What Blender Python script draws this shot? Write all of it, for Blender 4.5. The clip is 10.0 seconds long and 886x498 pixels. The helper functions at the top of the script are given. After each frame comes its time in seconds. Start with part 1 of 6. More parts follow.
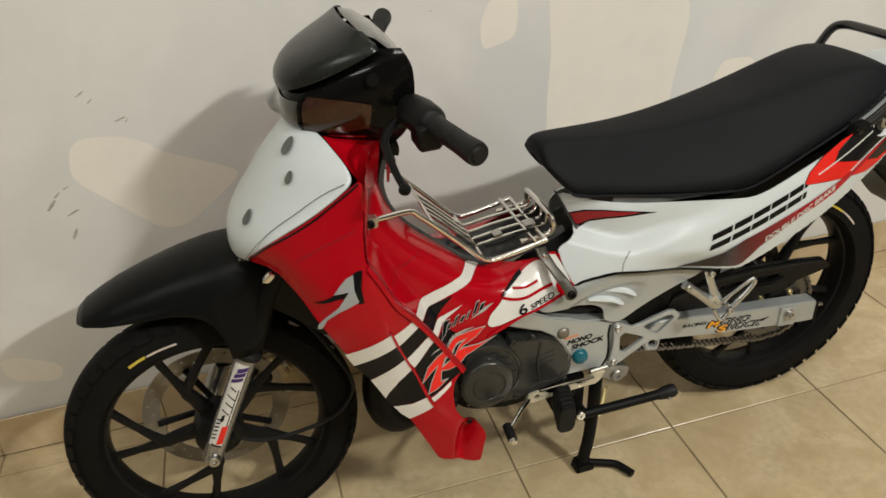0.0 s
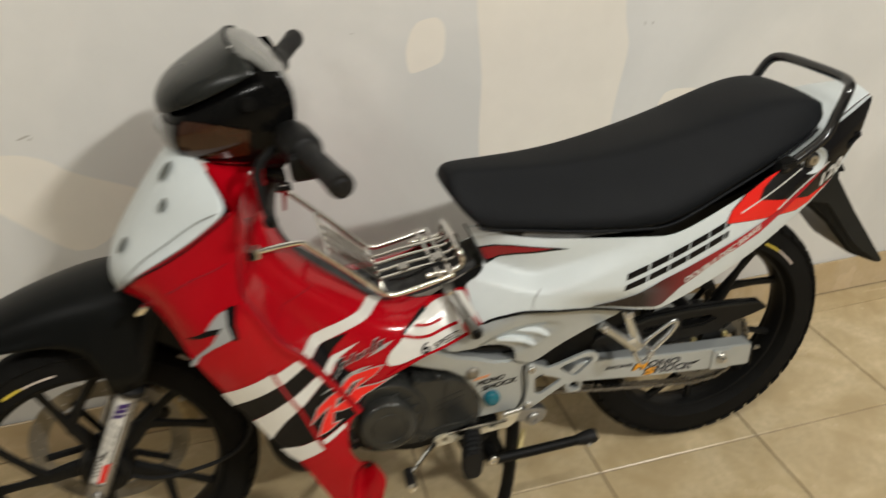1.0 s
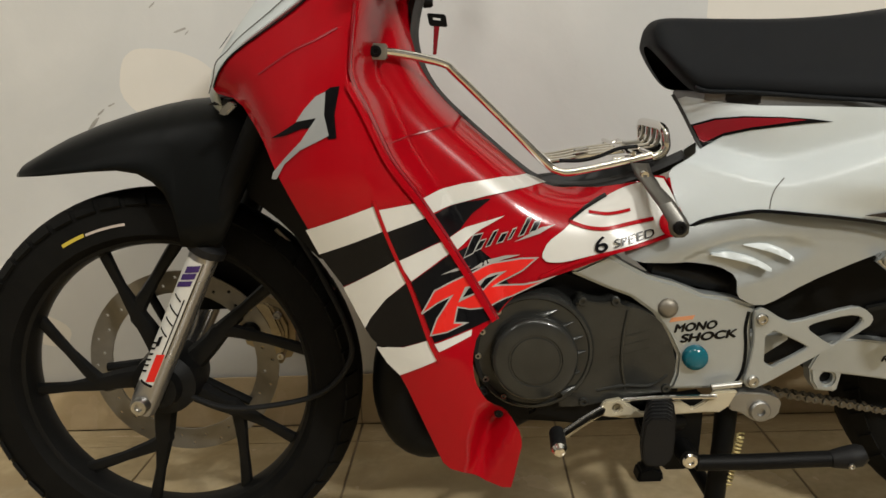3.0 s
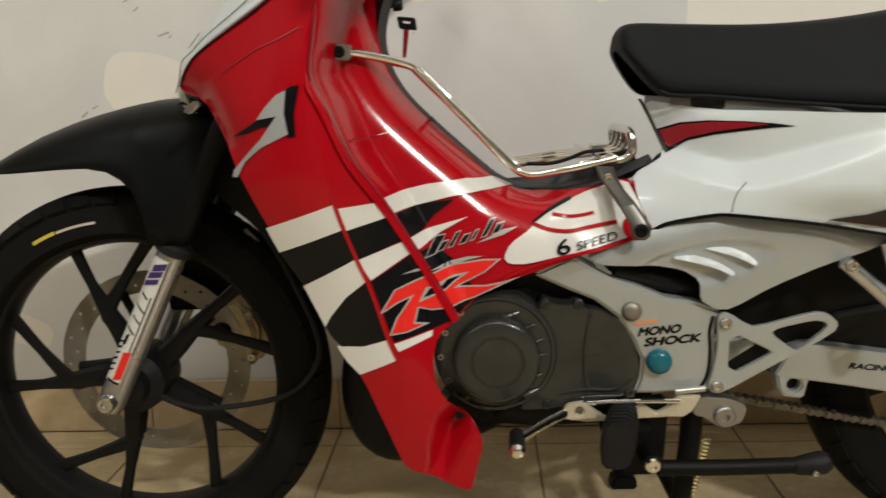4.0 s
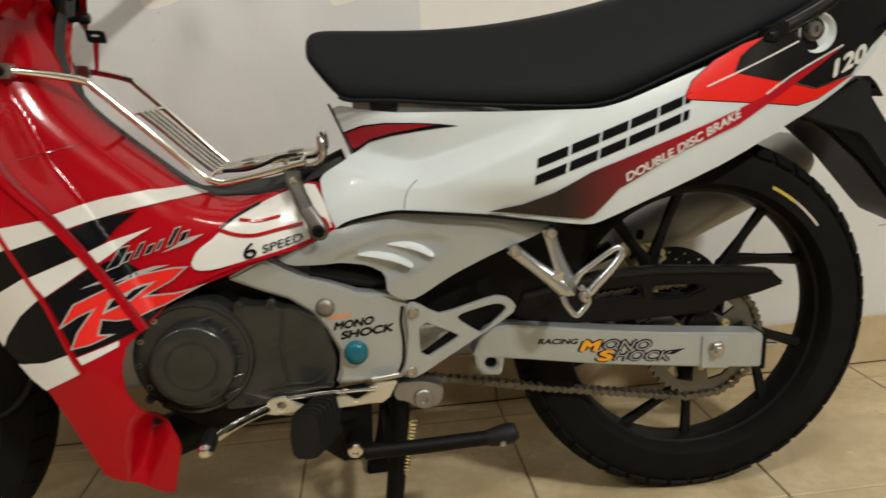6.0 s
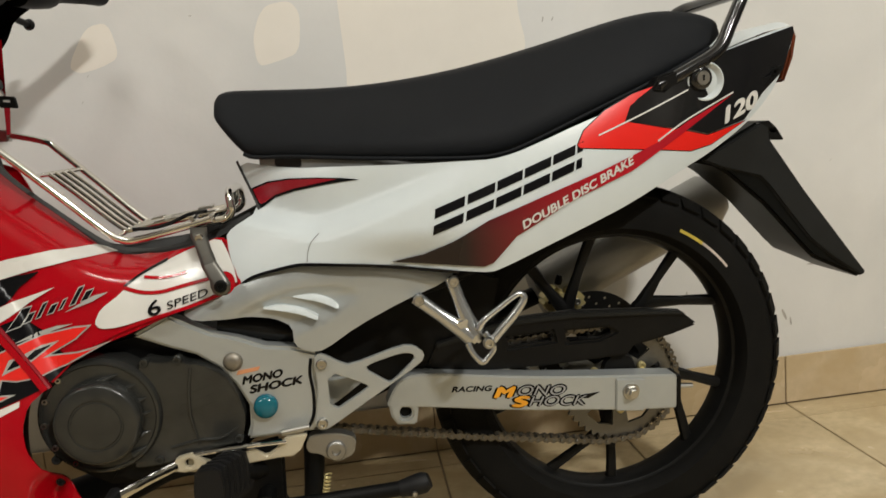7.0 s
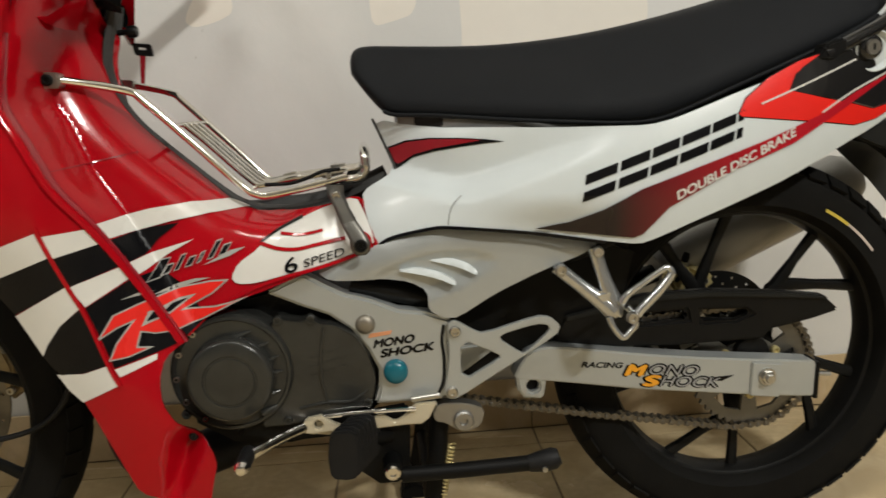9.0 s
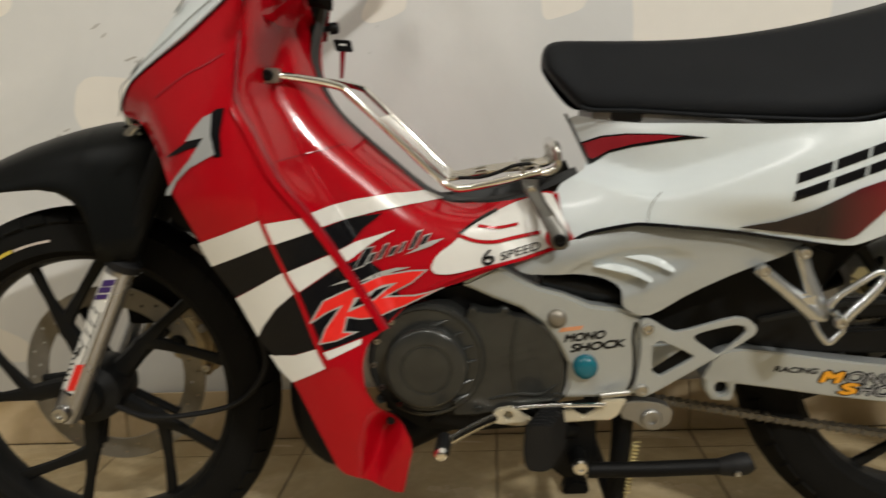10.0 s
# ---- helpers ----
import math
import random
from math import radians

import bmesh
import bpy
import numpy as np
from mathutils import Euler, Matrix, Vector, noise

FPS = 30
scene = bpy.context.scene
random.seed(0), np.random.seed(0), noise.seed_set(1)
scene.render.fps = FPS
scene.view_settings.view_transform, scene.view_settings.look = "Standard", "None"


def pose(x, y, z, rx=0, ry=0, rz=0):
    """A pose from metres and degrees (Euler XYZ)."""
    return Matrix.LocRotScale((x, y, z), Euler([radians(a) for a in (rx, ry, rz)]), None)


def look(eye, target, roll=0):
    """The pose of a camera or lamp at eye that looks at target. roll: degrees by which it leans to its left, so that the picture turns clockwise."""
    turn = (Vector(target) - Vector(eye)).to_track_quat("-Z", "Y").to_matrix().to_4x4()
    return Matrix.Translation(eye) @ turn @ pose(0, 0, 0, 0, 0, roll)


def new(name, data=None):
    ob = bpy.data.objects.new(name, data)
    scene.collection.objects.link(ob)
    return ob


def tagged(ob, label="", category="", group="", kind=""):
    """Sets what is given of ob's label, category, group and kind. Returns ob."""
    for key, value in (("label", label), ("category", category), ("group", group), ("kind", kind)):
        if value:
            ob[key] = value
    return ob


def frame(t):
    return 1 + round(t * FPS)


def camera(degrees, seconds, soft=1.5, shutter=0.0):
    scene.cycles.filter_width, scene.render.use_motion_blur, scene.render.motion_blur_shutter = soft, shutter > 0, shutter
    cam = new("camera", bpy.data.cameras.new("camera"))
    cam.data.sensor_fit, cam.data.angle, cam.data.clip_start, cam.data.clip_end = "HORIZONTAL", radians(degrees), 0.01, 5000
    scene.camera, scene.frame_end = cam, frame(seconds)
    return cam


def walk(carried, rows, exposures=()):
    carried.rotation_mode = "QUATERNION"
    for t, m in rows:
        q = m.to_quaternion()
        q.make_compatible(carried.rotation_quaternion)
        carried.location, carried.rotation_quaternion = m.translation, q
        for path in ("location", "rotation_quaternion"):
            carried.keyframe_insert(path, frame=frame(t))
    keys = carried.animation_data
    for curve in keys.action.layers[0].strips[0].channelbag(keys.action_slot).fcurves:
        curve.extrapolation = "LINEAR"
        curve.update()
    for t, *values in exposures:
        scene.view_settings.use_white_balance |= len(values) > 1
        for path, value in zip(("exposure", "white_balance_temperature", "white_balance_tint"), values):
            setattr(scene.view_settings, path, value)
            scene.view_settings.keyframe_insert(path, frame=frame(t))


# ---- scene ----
# x runs along the motorcycle to its tail, y to the wall, z up; the rear axle lies at x = 0.643
cam = camera(59.49, 10.0, shutter=0.5)
# seconds, eye, pitch, roll, yaw
ROWS = [
    (0.0, -0.4567, -1.3095, 1.3544, -30.34, 4.45, -16.64),
    (0.5, -0.4694, -1.3173, 1.3700, -30.25, 4.10, -15.37),
    (1.0, -0.2512, -1.2891, 1.3251, -28.73, 3.49, -15.57),
    (1.2, -0.1301, -1.2425, 1.2835, -27.57, 3.39, -13.93),
    (1.5, -0.0715, -1.1291, 1.1303, -26.17, 4.42, -10.96),
    (1.7, -0.1147, -1.0869, 0.9201, -21.23, 5.78, -10.55),
    (2.0, -0.1605, -1.0838, 0.7704, -14.41, 6.21, -6.43),
    (2.2, -0.1609, -1.0860, 0.7522, -15.83, 6.23, -2.50),
    (2.5, -0.1871, -1.1036, 0.7169, -13.83, 2.88, -0.58),
    (2.7, -0.2023, -1.1082, 0.7160, -13.16, 2.55, -0.04),
    (3.8, -0.1667, -1.1122, 0.6972, -12.20, 2.08, 1.93),
    (4.0, -0.1448, -1.1147, 0.6960, -11.85, 1.88, 1.33),
    (4.5, -0.0922, -1.1262, 0.7080, -11.69, 2.21, -0.84),
    (5.0, -0.0336, -1.1409, 0.7138, -12.08, 2.96, -2.43),
    (5.5, 0.0326, -1.1559, 0.7069, -12.83, 3.69, -4.65),
    (6.0, 0.1205, -1.1685, 0.7088, -13.10, 3.70, -7.07),
    (6.2, 0.1614, -1.1709, 0.7111, -12.83, 4.07, -7.17),
    (7.3, 0.2331, -1.2055, 0.7014, -8.32, 5.18, -8.49),
    (7.5, 0.2314, -1.2032, 0.7002, -7.90, 4.97, -8.63),
    (8.0, 0.2274, -1.1964, 0.6959, -8.26, 5.09, -8.10),
    (8.5, 0.1581, -1.1627, 0.6807, -10.19, 4.31, -6.88),
    (9.0, 0.0978, -1.1482, 0.6900, -10.82, 3.16, -5.02),
    (9.5, 0.0400, -1.1540, 0.7013, -10.40, 2.56, -2.50),
    (10.0, -0.0307, -1.1523, 0.6979, -10.85, 2.95, 2.31),
]
walk(cam, [(t, pose(x, y, z, 90 + pitch, roll, yaw)) for t, x, y, z, pitch, roll, yaw in ROWS])

# ---- light ----
world = bpy.data.worlds.new("room_dark")
scene.world = world
world.use_nodes = True
world.node_tree.nodes["Background"].inputs[0].default_value = (0.9, 0.85, 0.75, 1)
world.node_tree.nodes["Background"].inputs[1].default_value = 0.03
scene.view_settings.exposure = 0.0


def tube_lamp(name, m, power, length, width=0.05):
    lamp = bpy.data.lights.new(name, "AREA")
    lamp.shape, lamp.size, lamp.size_y, lamp.energy, lamp.color = "RECTANGLE", length, width, power, (0.99, 0.97, 0.91)
    ob = new(name, lamp)
    ob.matrix_world = m
    return ob


# the key first, then two unseen fill lamps added to lift the shade
LAMPS = [(2.65, -4.0, 3.92, 86.0, 0.6), (0.15, -2.0, 3.92, 17.0, 1.2), (-2.9, -2.9, 3.92, 16.0, 1.2)]
for x, y, z, power, length in LAMPS:
    for side in (-0.06, 0.06):
        tube_lamp("lamp_tube", look((x, y + side, z), (0.1, 0.2 + side, 0.8)), power, length)


# ---- materials ----
def material(name, colour, rough=0.5, metal=0.0, vary=0.06, scale=30.0, bump=0.0, bump_scale=400.0, coat=0.0, stain=0.0, ior=1.45, object_random=0.0, spec=0.5):
    """A painted, plastic, rubber or metal surface with colour and gloss varied at two scales."""
    m = bpy.data.materials.new(name)
    m.use_nodes = True
    nt = m.node_tree
    b = nt.nodes["Principled BSDF"]
    b.inputs["Metallic"].default_value = metal
    b.inputs["IOR"].default_value = ior
    b.inputs["Specular IOR Level"].default_value = spec
    b.inputs["Coat Weight"].default_value = coat
    b.inputs["Coat Roughness"].default_value = 0.06
    tc = nt.nodes.new("ShaderNodeTexCoord")
    big = nt.nodes.new("ShaderNodeTexNoise")
    big.inputs["Scale"].default_value, big.inputs["Detail"].default_value = scale * 0.12, 5
    fine = nt.nodes.new("ShaderNodeTexNoise")
    fine.inputs["Scale"].default_value, fine.inputs["Detail"].default_value = scale, 6
    for n in (big, fine):
        nt.links.new(tc.outputs["Object"], n.inputs["Vector"])
    mix = nt.nodes.new("ShaderNodeMath")
    mix.operation = "ADD"
    nt.links.new(big.outputs["Fac"], mix.inputs[0])
    nt.links.new(fine.outputs["Fac"], mix.inputs[1])
    ramp = nt.nodes.new("ShaderNodeMapRange")
    ramp.inputs["From Min"].default_value, ramp.inputs["From Max"].default_value = 0.6, 1.4
    ramp.inputs["To Min"].default_value, ramp.inputs["To Max"].default_value = 1 - vary, 1 + vary
    nt.links.new(mix.outputs[0], ramp.inputs["Value"])
    value = ramp.outputs["Result"]
    if object_random:
        info = nt.nodes.new("ShaderNodeObjectInfo")
        r = nt.nodes.new("ShaderNodeMapRange")
        r.inputs["To Min"].default_value, r.inputs["To Max"].default_value = 1 - object_random, 1 + object_random
        nt.links.new(info.outputs["Random"], r.inputs["Value"])
        mul = nt.nodes.new("ShaderNodeMath")
        mul.operation = "MULTIPLY"
        nt.links.new(value, mul.inputs[0])
        nt.links.new(r.outputs["Result"], mul.inputs[1])
        value = mul.outputs[0]
    tint = nt.nodes.new("ShaderNodeVectorMath")
    tint.operation = "SCALE"
    tint.inputs[0].default_value = colour
    nt.links.new(value, tint.inputs["Scale"])
    nt.links.new(tint.outputs[0], b.inputs["Base Color"])
    rr = nt.nodes.new("ShaderNodeMapRange")
    rr.inputs["From Min"].default_value, rr.inputs["From Max"].default_value = 0.3, 0.7
    rr.inputs["To Min"].default_value, rr.inputs["To Max"].default_value = max(rough * (0.85 - stain), 0.02), min(rough * (1.15 + stain), 1)
    nt.links.new(big.outputs["Fac"], rr.inputs["Value"])
    nt.links.new(rr.outputs["Result"], b.inputs["Roughness"])
    if bump:
        grain = nt.nodes.new("ShaderNodeTexNoise")
        grain.inputs["Scale"].default_value, grain.inputs["Detail"].default_value = bump_scale, 4
        nt.links.new(tc.outputs["Object"], grain.inputs["Vector"])
        bp = nt.nodes.new("ShaderNodeBump")
        bp.inputs["Strength"].default_value, bp.inputs["Distance"].default_value = bump, 0.002
        nt.links.new(grain.outputs["Fac"], bp.inputs["Height"])
        nt.links.new(bp.outputs["Normal"], b.inputs["Normal"])
    return m


def mottled(name, colour, second, scale, rough, bump=0.0, low=0.42, high=0.62, vary=0.1, pieces=False):
    """Two colours mixed in soft clouds, with a finer grain: plaster and ceramic."""
    m = material(name, colour, rough, vary=vary, scale=scale * 9, bump=bump, bump_scale=scale * 40, object_random=0.05 if pieces else 0)
    nt = m.node_tree
    b = nt.nodes["Principled BSDF"]
    old = b.inputs["Base Color"].links[0].from_socket
    tc = nt.nodes.new("ShaderNodeTexCoord")
    geo = nt.nodes.new("ShaderNodeNewGeometry")
    n = nt.nodes.new("ShaderNodeTexNoise")
    n.inputs["Scale"].default_value, n.inputs["Detail"].default_value, n.inputs["Distortion"].default_value = scale, 7, 0.8
    nt.links.new(geo.outputs["Position"], n.inputs["Vector"])
    f = nt.nodes.new("ShaderNodeMapRange")
    f.inputs["From Min"].default_value, f.inputs["From Max"].default_value = low, high
    nt.links.new(n.outputs["Fac"], f.inputs["Value"])
    mx = nt.nodes.new("ShaderNodeMix")
    mx.data_type = "RGBA"
    mx.inputs[7].default_value = (*second, 1)
    nt.links.new(f.outputs["Result"], mx.inputs[0])
    nt.links.new(old, mx.inputs[6])
    nt.links.new(mx.outputs[2], b.inputs["Base Color"])
    return m


RED = material("red_paint", (0.37, 0.0018, 0.0075), 0.11, vary=0.05, coat=0.1, spec=0.27)
RED_BRIGHT = material("bright_red_vinyl", (0.74, 0.018, 0.012), 0.28, vary=0.04, coat=0.12)
MAROON = material("maroon_vinyl", (0.26, 0.006, 0.014), 0.22, vary=0.05, coat=0.4)
WHITE = material("pearl_white_paint", (0.60, 0.65, 0.66), 0.32, vary=0.03, coat=0.12)
WHITE_VINYL = material("white_vinyl", (0.66, 0.65, 0.61), 0.25, vary=0.04, coat=0.3)
SILVER = material("silver_paint", (0.43, 0.455, 0.455), 0.36, metal=0.5, vary=0.04, bump=0.03, bump_scale=900)
ALLOY = material("cast_alloy", (0.33, 0.325, 0.31), 0.42, metal=0.9, vary=0.1, bump=0.1, bump_scale=300)
CAST = material("satin_cast_alloy", (0.58, 0.60, 0.61), 0.2, metal=0.9, vary=0.1, bump=0.05, bump_scale=300)
CHROME = material("chrome", (0.78, 0.76, 0.72), 0.09, metal=1.0, vary=0.05, stain=0.3)
STEEL = material("zinc_steel", (0.5, 0.49, 0.46), 0.3, metal=1.0, vary=0.15)
DISC = material("dusty_disc_steel", (0.30, 0.275, 0.23), 0.5, metal=0.8, vary=0.3)
TAG = material("dull_strap_steel", (0.17, 0.165, 0.15), 0.42, metal=0.9, vary=0.15)
FORK = material("polished_fork_alloy", (0.38, 0.38, 0.39), 0.26, metal=0.9, vary=0.12, bump=0.05, bump_scale=300)
CALIPER = material("dull_gold_caliper", (0.40, 0.32, 0.19), 0.5, metal=0.5, vary=0.35, scale=60)
NAVY = material("dark_blue_rubber", (0.008, 0.016, 0.035), 0.4, vary=0.2)
GOLD = material("gold_zinc_plate", (0.66, 0.56, 0.27), 0.34, metal=0.6, vary=0.2)
BLACK = material("black_plastic", (0.0055, 0.0055, 0.0055), 0.42, vary=0.2, bump=0.05, bump_scale=700, spec=0.2)
SHELL = material("satin_black_shell", (0.0035, 0.0035, 0.0035), 0.13, vary=0.15, spec=0.15)
GLOSS = material("black_gloss_paint", (0.008, 0.008, 0.009), 0.14, vary=0.1, coat=0.5)
BLACK_VINYL = material("black_vinyl", (0.004, 0.004, 0.005), 0.2, vary=0.1, spec=0.25)
FENDER = material("mudguard_plastic", (0.003, 0.0035, 0.0035), 0.38, vary=0.15, bump=0.04, bump_scale=600, spec=0.16)
FLAP = material("lighter_black_plastic", (0.010, 0.011, 0.011), 0.5, vary=0.25, bump=0.05, bump_scale=500, spec=0.3)
RIM = material("black_rim_paint", (0.006, 0.006, 0.0058), 0.4, vary=0.35, bump=0.1, spec=0.2)
RUBBER = material("tyre_rubber", (0.0068, 0.0065, 0.0058), 0.72, vary=0.3, bump=0.25, bump_scale=500, spec=0.12)
GRIP = material("soft_rubber", (0.0075, 0.0075, 0.0078), 0.55, vary=0.2, bump=0.2, bump_scale=600, spec=0.3)
VINYL_SEAT = material("seat_vinyl", (0.0072, 0.0082, 0.0098), 0.6, vary=0.12, bump=0.3, bump_scale=1300, spec=0.17)
TRIM = material("grey_rubber_trim", (0.042, 0.042, 0.041), 0.6, vary=0.15, spec=0.35)
ENGINE = material("engine_grey_paint", (0.038, 0.039, 0.036), 0.24, metal=0.3, vary=0.3, bump=0.12, bump_scale=420, coat=0.15)
# grimy metal parts, and the black slabs that stand for shade in hollows
DARK = material("grimy_black_metal_and_shade", (0.0035, 0.0035, 0.0034), 0.5, vary=0.35, bump=0.1, spec=0.18)
CHAIN = material("oiled_chain_steel", (0.16, 0.145, 0.12), 0.35, metal=0.9, vary=0.3)
TEAL = material("teal_plastic", (0.008, 0.12, 0.165), 0.16, vary=0.08)
BEIGE = material("cream_painted_steel", (0.55, 0.50, 0.38), 0.35, metal=0.3, vary=0.1)
AMBER = material("amber_lens", (0.036, 0.011, 0.004), 0.14, vary=0.25, scale=60, coat=0.3)
LENS_RED = material("red_lamp_lens", (0.13, 0.03, 0.012), 0.14, vary=0.1, coat=0.6)
SMOKE = material("smoked_screen", (0.012, 0.0135, 0.0125), 0.26, vary=0.1, spec=0.4)
LAMP_GLASS = material("dark_lamp_glass", (0.03, 0.03, 0.03), 0.08, vary=0.1, coat=0.8)
DIAL = material("clear_dial_cover", (0.15, 0.15, 0.14), 0.2, vary=0.05, coat=0.3)
BRUSHED = material("brushed_silencer_steel", (0.44, 0.44, 0.43), 0.5, metal=0.55, vary=0.08)
GREY_PRINT = material("grey_print", (0.28, 0.28, 0.28), 0.3, vary=0.15)
SILVER_PRINT = material("silver_grey_print", (0.33, 0.34, 0.34), 0.25, vary=0.2, scale=12)
EMBLEM_GREY = material("emblem_grey", (0.36, 0.355, 0.33), 0.3, vary=0.1)
RAIL_GREY = material("grey_rail_paint", (0.16, 0.16, 0.155), 0.45, vary=0.1)
ORANGE_PRINT = material("orange_print", (0.78, 0.34, 0.02), 0.3, vary=0.08)
SALMON_PRINT = material("faded_orange_print", (0.62, 0.27, 0.13), 0.35, vary=0.12)
YELLOW_PRINT = material("yellow_tyre_paint", (0.55, 0.42, 0.05), 0.6, vary=0.2)
PINK_PRINT = material("pale_tyre_paint", (0.50, 0.42, 0.36), 0.6, vary=0.2)
PURPLE = material("purple_print", (0.05, 0.025, 0.13), 0.25, vary=0.1)
CONCRETE = mottled("bare_grey_plaster", (0.34, 0.33, 0.31), (0.29, 0.28, 0.26), 1.5, 0.8, bump=0.2, vary=0.05)
PLASTER = mottled("wall_paint", (0.70, 0.69, 0.66), (0.64, 0.635, 0.61), 2.2, 0.6, bump=0.12, vary=0.03)
FILLER = material("cream_wall_filler", (0.80, 0.755, 0.675), 0.6, vary=0.03, scale=20, bump=0.1, bump_scale=60)
SMUDGE = material("grey_scuff", (0.40, 0.38, 0.34), 0.7, vary=0.25, scale=60)
TILE = mottled("beige_floor_tile", (0.58, 0.465, 0.285), (0.47, 0.36, 0.20), 6.0, 0.25, bump=0.02, low=0.40, high=0.68, vary=0.2, pieces=True)
SKIRTING = mottled("beige_skirting_tile", (0.56, 0.44, 0.28), (0.50, 0.38, 0.22), 7.0, 0.25, bump=0.02, pieces=True)
GROUT = material("dark_grout", (0.24, 0.185, 0.115), 0.85, vary=0.25, scale=50)
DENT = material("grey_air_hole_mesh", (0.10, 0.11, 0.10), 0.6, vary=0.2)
CEILING = material("white_ceiling_paint", (0.75, 0.74, 0.70), 0.8, vary=0.03)


# ---- mesh helpers ----
def part(name, bm, mat, parent=None, label="", angle=38):
    """Links a bmesh as one mesh object under a thing or a part."""
    bmesh.ops.recalc_face_normals(bm, faces=bm.faces)
    mesh = bpy.data.meshes.new(name)
    bm.to_mesh(mesh)
    bm.free()
    mesh.materials.append(mat)
    mesh.shade_smooth()
    mesh.set_sharp_from_angle(angle=radians(angle))
    ob = new(name, mesh)
    if parent:
        # no deeper than thing, part and sub-part
        ob.parent = parent.parent if parent.parent and parent.parent.parent else parent
    if label:
        ob["label"] = label
    return ob


def flipped(bm):
    """The mirror image of a bmesh across the motorcycle's middle plane."""
    out = bm.copy()
    for v in out.verts:
        v.co.y = -v.co.y
    return out


def glide(points, steps=6, closed=False):
    """A smooth curve through points."""
    p = [Vector(q) for q in points]
    n = len(p)
    out = []
    for i in range(n if closed else n - 1):
        if closed:
            a, b, c, d = p[i - 1], p[i], p[(i + 1) % n], p[(i + 2) % n]
        else:
            a, b, c, d = p[max(i - 1, 0)], p[i], p[i + 1], p[min(i + 2, n - 1)]
        for k in range(steps):
            t = k / steps
            out.append(0.5 * ((2 * b) + (c - a) * t + (2 * a - 5 * b + 4 * c - d) * t * t + (3 * b - a - 3 * c + d) * t * t * t))
    if not closed:
        out.append(p[-1].copy())
    return out


def tube(points, radius, seg=12, steps=6, smooth=True, bm=None, flat=1.0):
    """A round bar along a curve. radius may be a list, one for each point."""
    bm = bm or bmesh.new()
    path = glide(points, steps) if smooth else [Vector(q) for q in points]
    n = len(path)
    radii = radius if isinstance(radius, (list, tuple)) else [radius] * len(points)
    rings, side = [], None
    for i, p in enumerate(path):
        d = (path[min(i + 1, n - 1)] - path[max(i - 1, 0)]).normalized()
        if side is None:
            side = d.cross(Vector((0, 1, 0)) if abs(d.y) < 0.8 else Vector((0, 0, 1))).normalized()
        side = (side - d * side.dot(d)).normalized()
        up = d.cross(side)
        u = i / max(n - 1, 1) * (len(radii) - 1)
        k = min(int(u), len(radii) - 2) if len(radii) > 1 else 0
        r = radii[k] + (radii[min(k + 1, len(radii) - 1)] - radii[k]) * (u - k)
        rings.append([bm.verts.new(p + r * (math.cos(a) * side + flat * math.sin(a) * up)) for a in (2 * math.pi * j / seg for j in range(seg))])
    for a, b in zip(rings, rings[1:]):
        for j in range(seg):
            bm.faces.new((a[j], a[(j + 1) % seg], b[(j + 1) % seg], b[j]))
    bm.faces.new(rings[0][::-1])
    bm.faces.new(rings[-1])
    return bm


def turned(profile, centre, seg=64, axis=(0, 1, 0), closed=False, bm=None):
    """A lathed body. profile: (radius, distance along the axis)."""
    bm = bm or bmesh.new()
    ax = Vector(axis).normalized()
    s = ax.cross(Vector((0, 0, 1)) if abs(ax.z) < 0.9 else Vector((1, 0, 0))).normalized()
    u = ax.cross(s)
    rings = []
    for r, h in profile:
        c = Vector(centre) + ax * h
        if r < 1e-6:
            rings.append([bm.verts.new(c)])
        else:
            rings.append([bm.verts.new(c + r * (math.cos(a) * s + math.sin(a) * u)) for a in (2 * math.pi * j / seg for j in range(seg))])
    pairs = list(zip(rings, rings[1:])) + ([(rings[-1], rings[0])] if closed else [])
    for a, b in pairs:
        for j in range(seg):
            k = (j + 1) % seg
            if len(a) == 1 and len(b) == 1:
                continue
            if len(a) == 1:
                bm.faces.new((a[0], b[k], b[j]))
            elif len(b) == 1:
                bm.faces.new((a[j], a[k], b[0]))
            else:
                bm.faces.new((a[j], a[k], b[k], b[j]))
    if not closed:
        for ring in (rings[0], rings[-1]):
            if len(ring) > 2:
                bm.faces.new(ring)
    return bm


def fill(outline, holes=(), corner=0):
    """A flat filled outline in the plane y = 0, from (x, z) points."""
    bm = bmesh.new()
    edges = []
    for loop in (outline, *holes):
        q = [Vector((x, z)) for x, z in loop]
        for _ in range(corner):
            q = [w for i in range(len(q)) for w in (q[i] * 0.8 + q[(i + 1) % len(q)] * 0.2, q[i] * 0.2 + q[(i + 1) % len(q)] * 0.8)]
        vs = [bm.verts.new((w.x, 0, w.y)) for w in q]
        edges += [bm.edges.new((vs[i], vs[(i + 1) % len(vs)])) for i in range(len(vs))]
    bmesh.ops.triangle_fill(bm, use_beauty=True, use_dissolve=False, edges=edges)
    return bm


